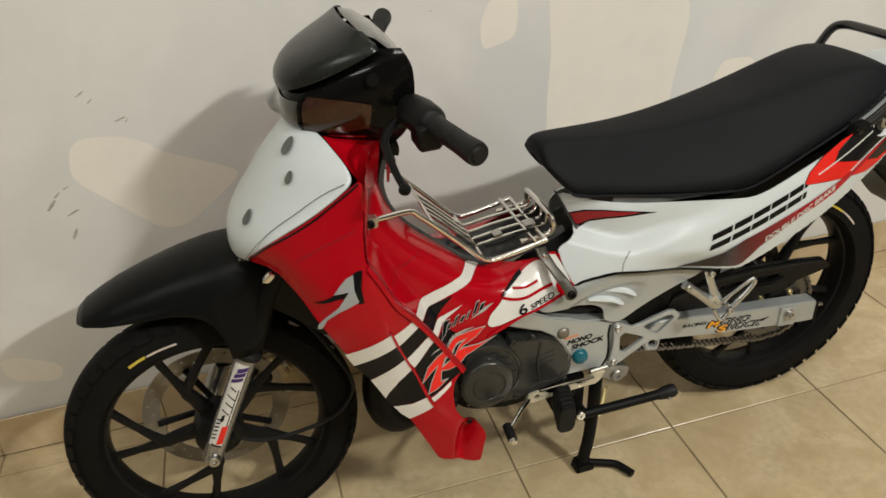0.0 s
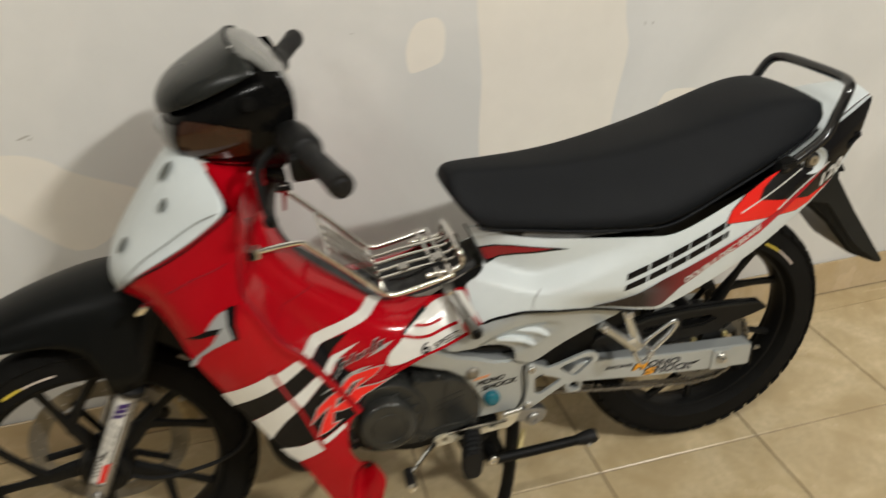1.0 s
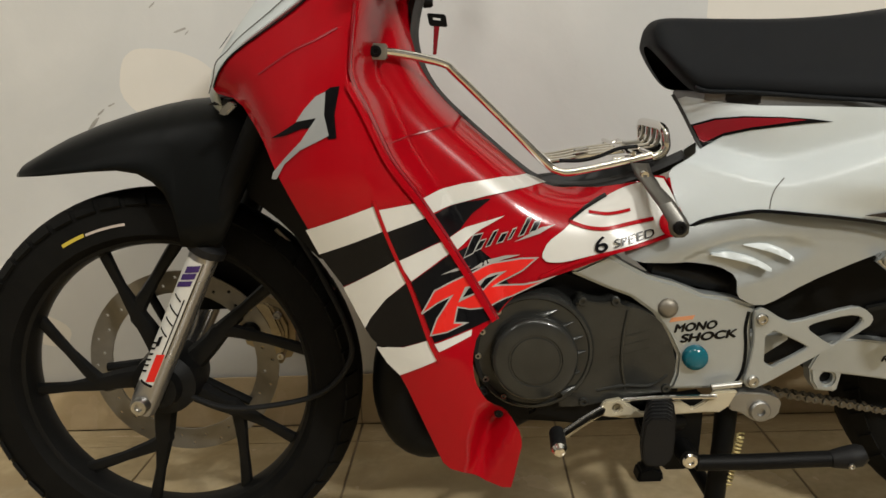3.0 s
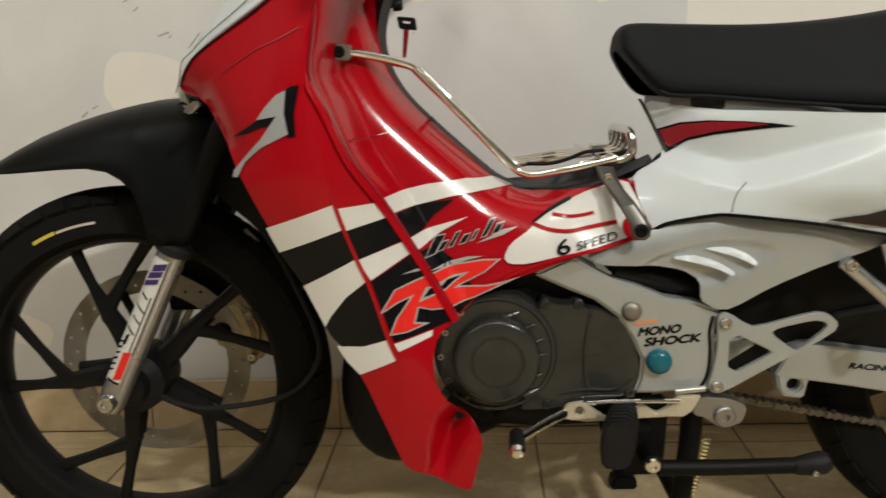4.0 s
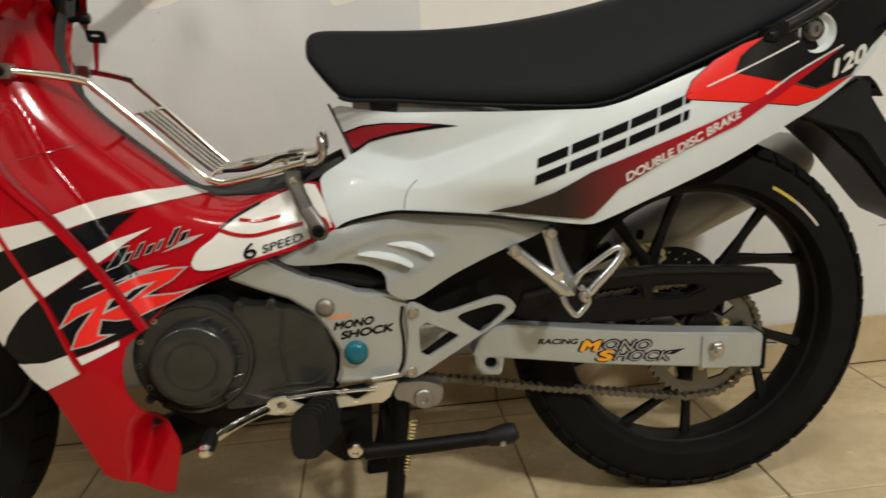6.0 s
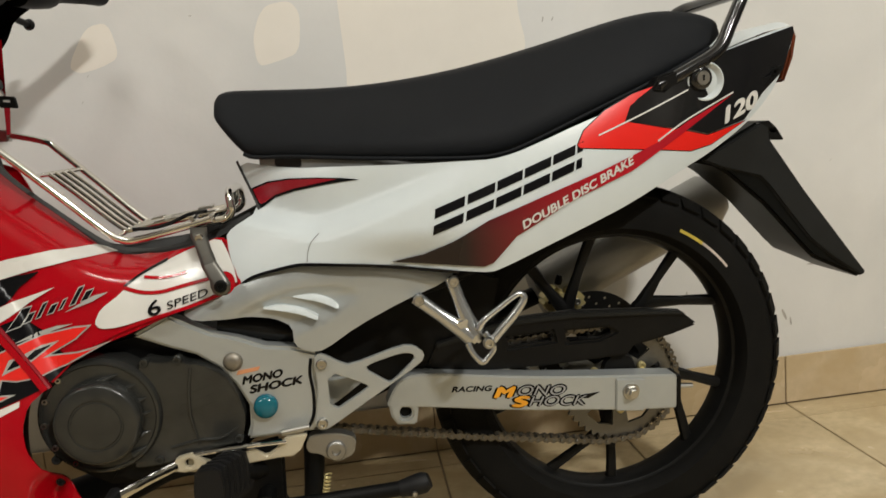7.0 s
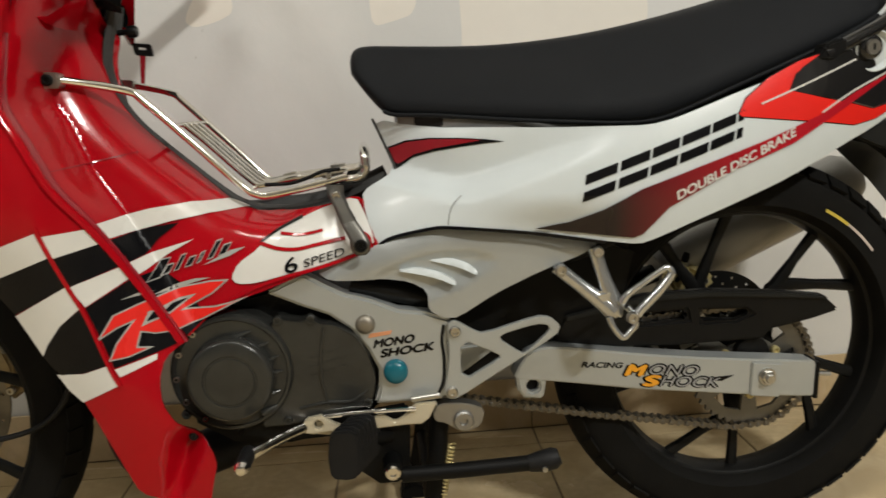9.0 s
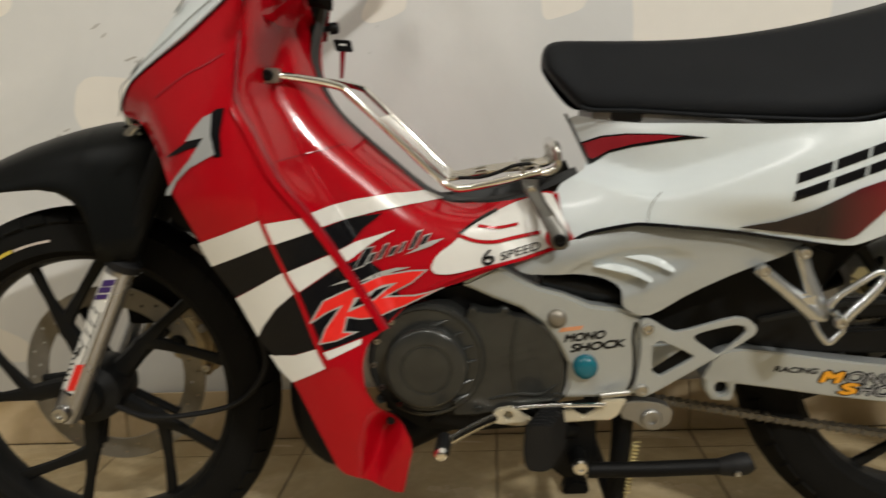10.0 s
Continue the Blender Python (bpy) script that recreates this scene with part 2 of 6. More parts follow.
def slab(outline, y0, y1, bevel=0.002, holes=(), corner=0):
    """A plate with the given outline between two depths, its edges rounded."""
    bm = fill(outline, holes, corner)
    for v in bm.verts:
        v.co.y = y0
    got = bmesh.ops.extrude_face_region(bm, geom=list(bm.faces))
    for v in got["geom"]:
        if isinstance(v, bmesh.types.BMVert):
            v.co.y = y1
    bmesh.ops.recalc_face_normals(bm, faces=bm.faces)
    if bevel:
        rim = [e for e in bm.edges if len(e.link_faces) == 2 and e.calc_face_angle(0) > 0.9]
        bmesh.ops.bevel(bm, geom=rim, offset=bevel, segments=2, affect="EDGES", clamp_overlap=True)
    return bm


def surface(points, soft=0.0012):
    """A smooth depth y over (x, z) through a few known places (x, z, y)."""
    c = np.array(points, float)
    q, n = c[:, :2], len(points)
    k = np.sqrt(((q[:, None] - q[None]) ** 2).sum(2) + soft)
    a = np.zeros((n + 3, n + 3))
    a[:n, :n], a[:n, n], a[:n, n + 1:] = k - 2e-3 * np.eye(n), 1, q
    a[n:, :n] = a[:n, n:].T
    w = np.linalg.solve(a, np.r_[c[:, 2], 0, 0, 0])
    return lambda x, z: float(np.sqrt((q[:, 0] - x) ** 2 + (q[:, 1] - z) ** 2 + soft) @ w[:n] + w[n] + w[n + 1] * x + w[n + 2] * z)


def cut_up(bm, step):
    xs = [v.co.x for v in bm.verts]
    zs = [v.co.z for v in bm.verts]
    for lo, hi, no in ((min(xs), max(xs), (1, 0, 0)), (min(zs), max(zs), (0, 0, 1))):
        for i in range(1, int((hi - lo) / step) + 1):
            at = lo + i * step + 0.00013
            bmesh.ops.bisect_plane(bm, geom=bm.verts[:] + bm.edges[:] + bm.faces[:], plane_co=(at, 0, at), plane_no=no)


def shell(outline, depth, thick=0.004, rounded=0.006, step=0.014, corner=1, holes=()):
    """A moulded body panel: an outline laid on a curved depth, its rim rolled inwards."""
    bm = fill(outline, holes, corner)
    if rounded:
        inside = list(bm.faces)
        for w in (0.25, 0.35, 0.4):
            bmesh.ops.inset_region(bm, faces=inside, thickness=rounded * w, use_even_offset=True)
    cut_up(bm, step)
    rims = [e for e in bm.edges if len(e.link_faces) == 1]
    loops = [((e.verts[0].co.x, e.verts[0].co.z), (e.verts[1].co.x, e.verts[1].co.z)) for e in rims]
    seg = np.array(loops)
    a, d = seg[:, 0], seg[:, 1] - seg[:, 0]
    dd = (d ** 2).sum(1) + 1e-12
    for v in bm.verts:
        p = np.array((v.co.x, v.co.z))
        t = np.clip(((p - a) * d).sum(1) / dd, 0, 1)
        gap = float(np.sqrt((((p - a) - t[:, None] * d) ** 2).sum(1)).min())
        roll = rounded * (1 - math.sqrt(max(0, 1 - (1 - min(gap / rounded, 1)) ** 2))) if rounded else 0
        v.co.y = depth(v.co.x, v.co.z) + roll
    got = bmesh.ops.extrude_face_region(bm, geom=list(bm.faces))
    for v in got["geom"]:
        if isinstance(v, bmesh.types.BMVert):
            v.co.y += thick
    return bm


def decal(outline, depth, lift, corner=0, step=0.014, holes=()):
    """A thin printed film laid on a panel."""
    bm = fill(outline, holes, corner)
    cut_up(bm, step)
    for v in bm.verts:
        v.co.y = depth(v.co.x, v.co.z) - lift
    return bm


def true_normals(ob, depth, reach=0.0031):
    """Shades a panel by the smooth depth it was laid on, not by its facets."""
    e, out = 0.002, []
    if reach > 0.005 and sum(p.normal.y * p.area for p in ob.data.polygons) > 0:
        ob.data.flip_normals()
    for v in ob.data.vertices:
        x, y, z = v.co
        if abs(y - depth(x, z)) < reach:
            n = Vector(((depth(x + e, z) - depth(x - e, z)) / (2 * e), -1.0, (depth(x, z + e) - depth(x, z - e)) / (2 * e)))
            out.append(n.normalized())
        else:
            out.append(Vector((0, 0, 0)))
    ob.data.normals_split_custom_set_from_vertices(out)
    return ob


def ribbon(line, width, depth, lift, steps=5):
    """A narrow printed or moulded line on a panel."""
    path = glide([(x, z, 0) for x, z in line], steps)
    bm = bmesh.new()
    rows = []
    for i, p in enumerate(path):
        d = (path[min(i + 1, len(path) - 1)] - path[max(i - 1, 0)]).normalized()
        n = Vector((-d.y, d.x, 0)) * width / 2
        rows.append([bm.verts.new((q.x, depth(q.x, q.y) - lift, q.y)) for q in (p + n, p, p - n)])
    for a, b in zip(rows, rows[1:]):
        for k in (0, 1):
            bm.faces.new((a[k], a[k + 1], b[k + 1], b[k]))
    got = bmesh.ops.extrude_face_region(bm, geom=list(bm.faces))
    for v in got["geom"]:
        if isinstance(v, bmesh.types.BMVert):
            v.co.y += lift + 0.001
    return bm


def lettering(text, start, end, depth, lift, height=None, slant=0.0, bold=0.012):
    """Words along a line from start to end, both (x, z), laid on a depth."""
    curve = bpy.data.curves.new("words", "FONT")
    curve.body = text
    ob = bpy.data.objects.new("words", curve)
    scene.collection.objects.link(ob)
    bpy.context.view_layer.update()
    mesh = bpy.data.meshes.new_from_object(ob.evaluated_get(bpy.context.evaluated_depsgraph_get()))
    bm = bmesh.new()
    bm.from_mesh(mesh)
    bpy.data.objects.remove(ob)
    bpy.data.curves.remove(curve)
    bpy.data.meshes.remove(mesh)
    x0, x1 = min(v.co.x for v in bm.verts), max(v.co.x for v in bm.verts)
    z1 = max(v.co.y for v in bm.verts)
    along = Vector((end[0] - start[0], end[1] - start[1]))
    up = Vector((-along.y, along.x)).normalized()
    # weight is added by thin copies set a little to each side and a hair lower
    source, count = bm.copy(), len(bm.verts)
    layers = [0.0] * count
    for k, (dx, dy) in enumerate(((-1, 0), (1, 0), (0, -1), (0, 1), (0.7, 0.7), (-0.7, -0.7)) if bold > 0 else ()):
        again = {v: bm.verts.new(v.co + Vector((dx * bold, dy * bold, 0))) for v in source.verts}
        for f in source.faces:
            bm.faces.new([again[v] for v in f.verts])
        layers += [0.00008 * (k + 1)] * count
    source.free()
    for v, sunk in zip(bm.verts, layers):
        u, w = (v.co.x - x0) / (x1 - x0), v.co.y / z1
        p = Vector(start) + along * u + (up * w + along.normalized() * slant * w) * height
        v.co = (p.x, depth(p.x, p.y) - lift + sunk, p.y)
    return bm


def shrunk(outline, d):
    """An outline drawn in by d on every side, sharp tips cut back."""
    n = len(outline)
    area = sum(outline[k][0] * outline[(k + 1) % n][1] - outline[(k + 1) % n][0] * outline[k][1] for k in range(n))
    turn = 1 if area > 0 else -1
    out = []
    for k in range(n):
        p = Vector(outline[k])
        a, b = (p - Vector(outline[k - 1])).normalized(), (Vector(outline[(k + 1) % n]) - p).normalized()
        na, nb = Vector((-a.y, a.x)) * turn, Vector((-b.y, b.x)) * turn
        m = na + nb
        size = max(m.length, 0.35)
        q = p + m.normalized() * (d * min(2.0 / size, 4.5)) if m.length > 1e-6 else p
        out.append((q.x, q.y))
    return out


def ease(u):
    u = min(max(u, 0.0), 1.0)
    return u * u * (3 - 2 * u)


def level(y):
    return lambda x, z: y


def bolt_head(centre, radius, length, axis=(0, -1, 0), bm=None):
    return turned([(0, 0), (radius, 0), (radius, length * 0.7), (radius * 0.8, length), (radius * 0.45, length), (radius * 0.4, length * 0.6), (0, length * 0.6)], centre, 12, axis, bm=bm)


# ---- the room ----
TURN = -0.022  # the wall and the tile courses run slightly askew to the motorcycle
WALL_Y = 0.394
ALONG = Matrix.Translation((0, WALL_Y, 0)) @ Matrix.Rotation(TURN, 4, "Z")


def box(x0, x1, y0, y1, z0, z1, bevel=0.0, bm=None):
    bm = bm or bmesh.new()
    got = bmesh.ops.create_cube(bm, size=1)
    for v in got["verts"]:
        v.co = ((x0, x1)[v.co.x > 0], (y0, y1)[v.co.y > 0], (z0, z1)[v.co.z > 0])
    if bevel:
        bmesh.ops.bevel(bm, geom=[e for e in bm.edges], offset=bevel, segments=1, affect="EDGES")
    return bm


def room_piece(name, bm, mat, label, category):
    bm.transform(ALONG)
    return tagged(part(name, bm, mat), label, category, kind="structure")


floor = room_piece("floor", box(-3.6, 4.4, -6.0, 0.2, -0.1, -0.003), GROUT, "beige ceramic tile floor with dark grout joints", "floor")
wall_back = room_piece("wall_back", box(-3.6, 4.4, 0, 0.15, 0, 4.1), PLASTER, "off-white painted wall with cream filler patches and scuffs", "wall")
room_piece("wall_front", box(-3.6, 4.4, -6.15, -6.0, 0, 4.1), CONCRETE, "plain unpainted grey plaster wall, unseen", "wall")
room_piece("wall_left", box(-3.75, -3.6, -6.15, 0.15, 0, 4.1), CONCRETE, "plain unpainted grey plaster wall, unseen", "wall")
room_piece("wall_right", box(4.4, 4.55, -6.15, 0.15, 0, 4.1), CONCRETE, "plain unpainted grey plaster wall, unseen", "wall")
# unseen wall added to hold the key lamp off the right-hand side
room_piece("wall_return", box(2.2, 4.4, -1.65, -1.5, 0, 4.1), CONCRETE, "plain unpainted grey plaster wall, unseen", "wall")
room_piece("ceiling", box(-3.75, 4.55, -6.15, 0.15, 4.1, 4.2), CEILING, "plain white ceiling", "ceiling")

# filler patches and scuffs on the wall, in metres along it and up
PATCHES = [
    [(0.262, 0.50), (0.262, 0.67), (0.277, 0.806), (0.274, 0.888), (0.272, 0.975), (0.275, 1.6), (0.63, 1.6), (0.63, 0.95), (0.632, 0.895), (0.645, 0.838), (0.609, 0.69), (0.598, 0.60), (0.60, 0.50)],
    [(0.118, 0.932), (0.136, 0.952), (0.18, 0.958), (0.199, 0.932), (0.189, 0.857), (0.145, 0.844), (0.106, 0.836), (0.102, 0.89)],
    [(-0.833, 0.761), (-0.804, 0.783), (-0.728, 0.776), (-0.679, 0.755), (-0.644, 0.722), (-0.493, 0.653), (-0.505, 0.626), (-0.666, 0.514), (-0.789, 0.636), (-0.846, 0.695)],
    [(-0.206, 0.935), (-0.163, 0.942), (-0.15, 0.876), (-0.186, 0.859), (-0.229, 0.85), (-0.248, 0.864)],
    [(-1.142, 0.274), (-1.097, 0.276), (-1.005, 0.229), (-1.026, 0.18), (-1.131, 0.209)],
    [(-1.03, 0.975), (-0.953, 0.973), (-0.931, 0.958), (-0.948, 0.907), (-1.04, 0.90)],
    [(0.72, 0.66), (0.743, 0.708), (0.775, 0.716), (0.841, 0.709), (0.85, 0.66), (0.78, 0.62)],
]
for shape in PATCHES:
    bm = fill(shape, corner=2)
    for v in bm.verts:
        v.co.y = -0.0002
    bm.transform(ALONG)
    part("filler_patch", bm, FILLER, wall_back, "smooth cream filler")
rng = random.Random(5)
for x, z, w, a in ((-0.775, 0.877, 0.010, 0.6), (-0.761, 0.859, 0.008, 0.8), (-0.713, 0.811, 0.012, 0.3), (-0.700, 0.806, 0.006, 0.9), (-0.903, 0.643, 0.016, 0.9), (-0.886, 0.664, 0.010, 0.8), (-0.863, 0.678, 0.007, 0.5), (-0.866, 0.617, 0.013, 0.5), (-0.876, 0.566, 0.016, 1.1), (-0.01, 0.942, 0.003, 0), (-0.214, 0.845, 0.003, 1), (-0.232, 0.796, 0.003, 1), (0.681, 0.885, 0.006, 1.4), (0.701, 0.884, 0.005, 1.2), (1.302, 0.541, 0.003, 1), (0.963, 0.277, 0.008, 1.5), (1.189, 0.206, 0.014, 1.9), (1.204, 0.189, 0.010, 1.7), (1.255, 0.315, 0.010, 0.1), (1.34, 0.30, 0.012, 0.2)):
    blot = [(x + w * (1 + 0.4 * rng.random()) * math.cos(t) * math.cos(a) - 0.22 * w * math.sin(t) * math.sin(a), z + w * math.cos(t) * math.sin(a) + 0.22 * w * (0.4 + rng.random()) * math.sin(t) * math.cos(a)) for t in (k * 0.7 for k in range(9))]
    bm = fill(blot, corner=1)
    for v in bm.verts:
        v.co.y = -0.0005
    bm.transform(ALONG)
    part("scuff", bm, SMUDGE, wall_back, "faint grey scuff")

skirting = room_piece("baseboard", box(-3.6, 4.4, -0.007, -0.0005, 0, 0.108), GROUT, "skirting of beige ceramic tiles along the wall", "baseboard")
bm = box(0.001, 0.399, -0.011, -0.0065, 0.002, 0.112, 0.0015)
strip = bpy.data.meshes.new("skirting_tile")
bm.to_mesh(strip)
bm.free()
strip.materials.append(SKIRTING)
for i in range(-9, 11):
    ob = new("skirting_tile", strip)
    ob.matrix_world = ALONG @ pose(0.384 + 0.4 * i, 0, 0)
    ob.parent = skirting
bm = box(0.0018, 0.3982, 0.0018, 0.3982, -0.012, 0.0, 0.0012)
square = bpy.data.meshes.new("floor_tile")
bm.to_mesh(square)
bm.free()
square.materials.append(TILE)
corner = Matrix.Translation((-0.026, -0.091, 0)) @ Matrix.Rotation(TURN, 4, "Z")
for i in range(-8, 11):
    for j in range(-14, 2):
        ob = new("floor_tile", square)
        ob.matrix_world = corner @ pose(0.4 * i, 0.4 * j, 0.0)
        if j == 1:
            ob.scale.y = 0.19
        ob.parent = floor

for x, y, z, power, length in LAMPS:
    fitting = tagged(new("ceiling_light"), "unseen white fluorescent tube fitting fixed to the ceiling", "ceiling light", "ceiling lights")
    part("housing", box(x - length / 2 - 0.05, x + length / 2 + 0.05, y - 0.11, y + 0.11, 4.02, 4.1, 0.01), CEILING, fitting)

# ---- the motorcycle ----
bike = tagged(new("motorcycle"), "red, white and silver underbone motorcycle on its centre stand", "motorcycle")
REAR, FRONT = (0.640, -0.012, 0.290), (-0.637, -0.020, 0.286)


def wheel(name, hub, tyre_r, half, first, label):
    w = new(name)
    w.parent = bike
    w["label"] = label
    # tyre: a closed lathed section with a rounded crown
    bead = 0.2195
    section = []
    for k in range(17):
        a = -math.pi / 2 + math.pi * k / 16
        section.append((bead + 0.004 + (tyre_r - bead - 0.004) * max(0.0, math.cos(a)) ** 0.62, half * math.copysign(abs(math.sin(a)) ** 0.8, a)))
    section = [(bead - 0.006, -half * 0.66)] + section[0:] + [(bead - 0.006, half * 0.66)]
    tyre = part("tyre", turned(section, hub, 96, closed=True), RUBBER, w, "black road tyre with a shallow tread")
    # tread blocks along both shoulders
    bm = bmesh.new()
    for i in range(46):
        for s in (-1, 1):
            a = 2 * math.pi * (i + 0.25 * s) / 46
            ca, sa = math.cos(a), math.sin(a)
            ta = Vector((-sa, 0, ca))
            base = Vector(hub) + Vector((ca, 0, sa)) * (tyre_r - 0.0115) + Vector((0, s * half * 0.80, 0))
            up = (Vector((ca, 0, sa)) * 0.75 + Vector((0, s * 0.66, 0))).normalized()
            across = up.cross(ta)
            vs = [bm.verts.new(base + ta * (p * 0.0145 + q * 0.003 * s) + across * q * 0.011 + up * h) for h in (-0.004, 0.0005 if half < 0.045 else -0.0003) for p, q in ((-1, -1), (1, -1), (1, 1), (-1, 1))]
            for f in ((0, 1, 2, 3), (4, 5, 6, 7), (0, 1, 5, 4), (1, 2, 6, 5), (2, 3, 7, 6), (3, 0, 4, 7)):
                bm.faces.new([vs[j] for j in f])
    part("tread", bm, RUBBER, tyre)["kind"] = "stuff"
    # rim: a lathed channel
    rim = [(0.2065, -0.017), (0.2085, -0.023), (0.213, -0.0255), (0.2215, -0.0262), (0.2245, -0.0245), (0.2225, -0.0205), (0.216, -0.018), (0.213, 0), (0.216, 0.018), (0.2225, 0.0205), (0.2245, 0.0245), (0.2215, 0.0262), (0.213, 0.0255), (0.2085, 0.023), (0.2065, 0.017), (0.2045, 0.008), (0.204, 0), (0.2045, -0.008)]
    part("rim", turned(rim, hub, 96, closed=True), RIM, w, "black cast rim")
    part("hub", turned([(0.012, -0.062), (0.026, -0.06), (0.030, -0.045), (0.046, -0.035), (0.050, 0), (0.046, 0.035), (0.030, 0.05), (0.012, 0.052)], hub, 40), RIM, w)
    for i in range(5):
        a0 = radians(first + 72 * i)
        bm = bmesh.new()
        def at(r, a, y=0.0):
            return Vector((hub[0] + r * math.cos(a), hub[1] + y, hub[2] + r * math.sin(a)))
        knot = at(0.108, a0)
        tube([at(0.040, a0 - 0.10), at(0.075, a0 - 0.04), knot, at(0.155, a0 + 0.01), at(0.208, a0)], [0.019, 0.016, 0.0135, 0.0082, 0.010], 8, 4, bm=bm, flat=0.8)
        tube([at(0.085, a0 - 0.05), knot, at(0.155, a0 - 0.35), at(0.208, a0 - 0.54)], [0.014, 0.0125, 0.0082, 0.010], 8, 4, bm=bm, flat=0.8)
        part("spoke", bm, RIM, w)
    return w, tyre


front_wheel, front_tyre = wheel("front_wheel", FRONT, 0.286, 0.038, 112, "black cast front wheel with drilled brake disc")
rear_wheel, rear_tyre = wheel("rear_wheel", REAR, 0.294, 0.046, 53, "black cast rear wheel with chain sprocket")


def tyre_mark(hub, r, a0, a1, width, mat, parent, y):
    bm = bmesh.new()
    rows = []
    for k in range(9):
        a = radians(a0 + (a1 - a0) * k / 8)
        rows.append([bm.verts.new((hub[0] + q * math.cos(a), y + dy, hub[2] + q * math.sin(a))) for q, dy in ((r - width / 2, 0), (r + width / 2, 0.004))])
    for a, b in zip(rows, rows[1:]):
        bm.faces.new((a[0], a[1], b[1], b[0]))
    part("painted_mark", bm, mat, parent, "faded painted stripe on the tyre")


for hub, r, a0, a1, width, mat, tyre, y in ((FRONT, 0.2465, 110.5, 119, 0.015, YELLOW_PRINT, front_tyre, -0.0588), (FRONT, 0.2445, 96, 110, 0.011, PINK_PRINT, front_tyre, -0.0588), (REAR, 0.244, 50.5, 61, 0.015, YELLOW_PRINT, rear_tyre, -0.0588), (REAR, 0.2435, 36.5, 50.5, 0.0125, PINK_PRINT, rear_tyre, -0.0588)):
    tyre_mark(hub, r, a0, a1, width, mat, tyre, y)


def brake_disc(hub, y, outer, inner, parent, mat, label):
    loops = [[(hub[0] + r * math.cos(a), hub[2] + r * math.sin(a)) for a in (2 * math.pi * k / n for k in range(n))] for r, n in ((outer, 60), (inner, 40))]
    holes = [loops[1]]
    for ring, r in enumerate((outer - 0.010, outer - 0.022)):
        for k in range(20):
            a = 2 * math.pi * (k + 0.5 * ring) / 20
            holes.append([(hub[0] + r * math.cos(a) + 0.0027 * math.cos(b), hub[2] + r * math.sin(a) + 0.0027 * math.sin(b)) for b in (2 * math.pi * j / 7 for j in range(7))])
    disc = part("brake_disc", slab(loops[0], y, y + 0.004, 0, holes), mat, parent, label)
    for k in range(5):
        a = 2 * math.pi * k / 5 + 0.4
        part("carrier_arm", tube([(hub[0] + 0.03 * math.cos(a), y - 0.004, hub[2] + 0.03 * math.sin(a)), (hub[0] + (inner + 0.006) * math.cos(a + 0.25), y - 0.003, hub[2] + (inner + 0.006) * math.sin(a + 0.25))], 0.007, 8, 1, False), RIM, disc)
    return disc


brake_disc(FRONT, 0.034, 0.148, 0.114, front_wheel, DISC, "drilled steel brake disc")
brake_disc(REAR, 0.058, 0.100, 0.066, rear_wheel, RIM, "drilled black brake disc")

# front fork, both legs, raked back along the steering head
RAKE = Vector((0.185, 0, 0.36)).normalized()
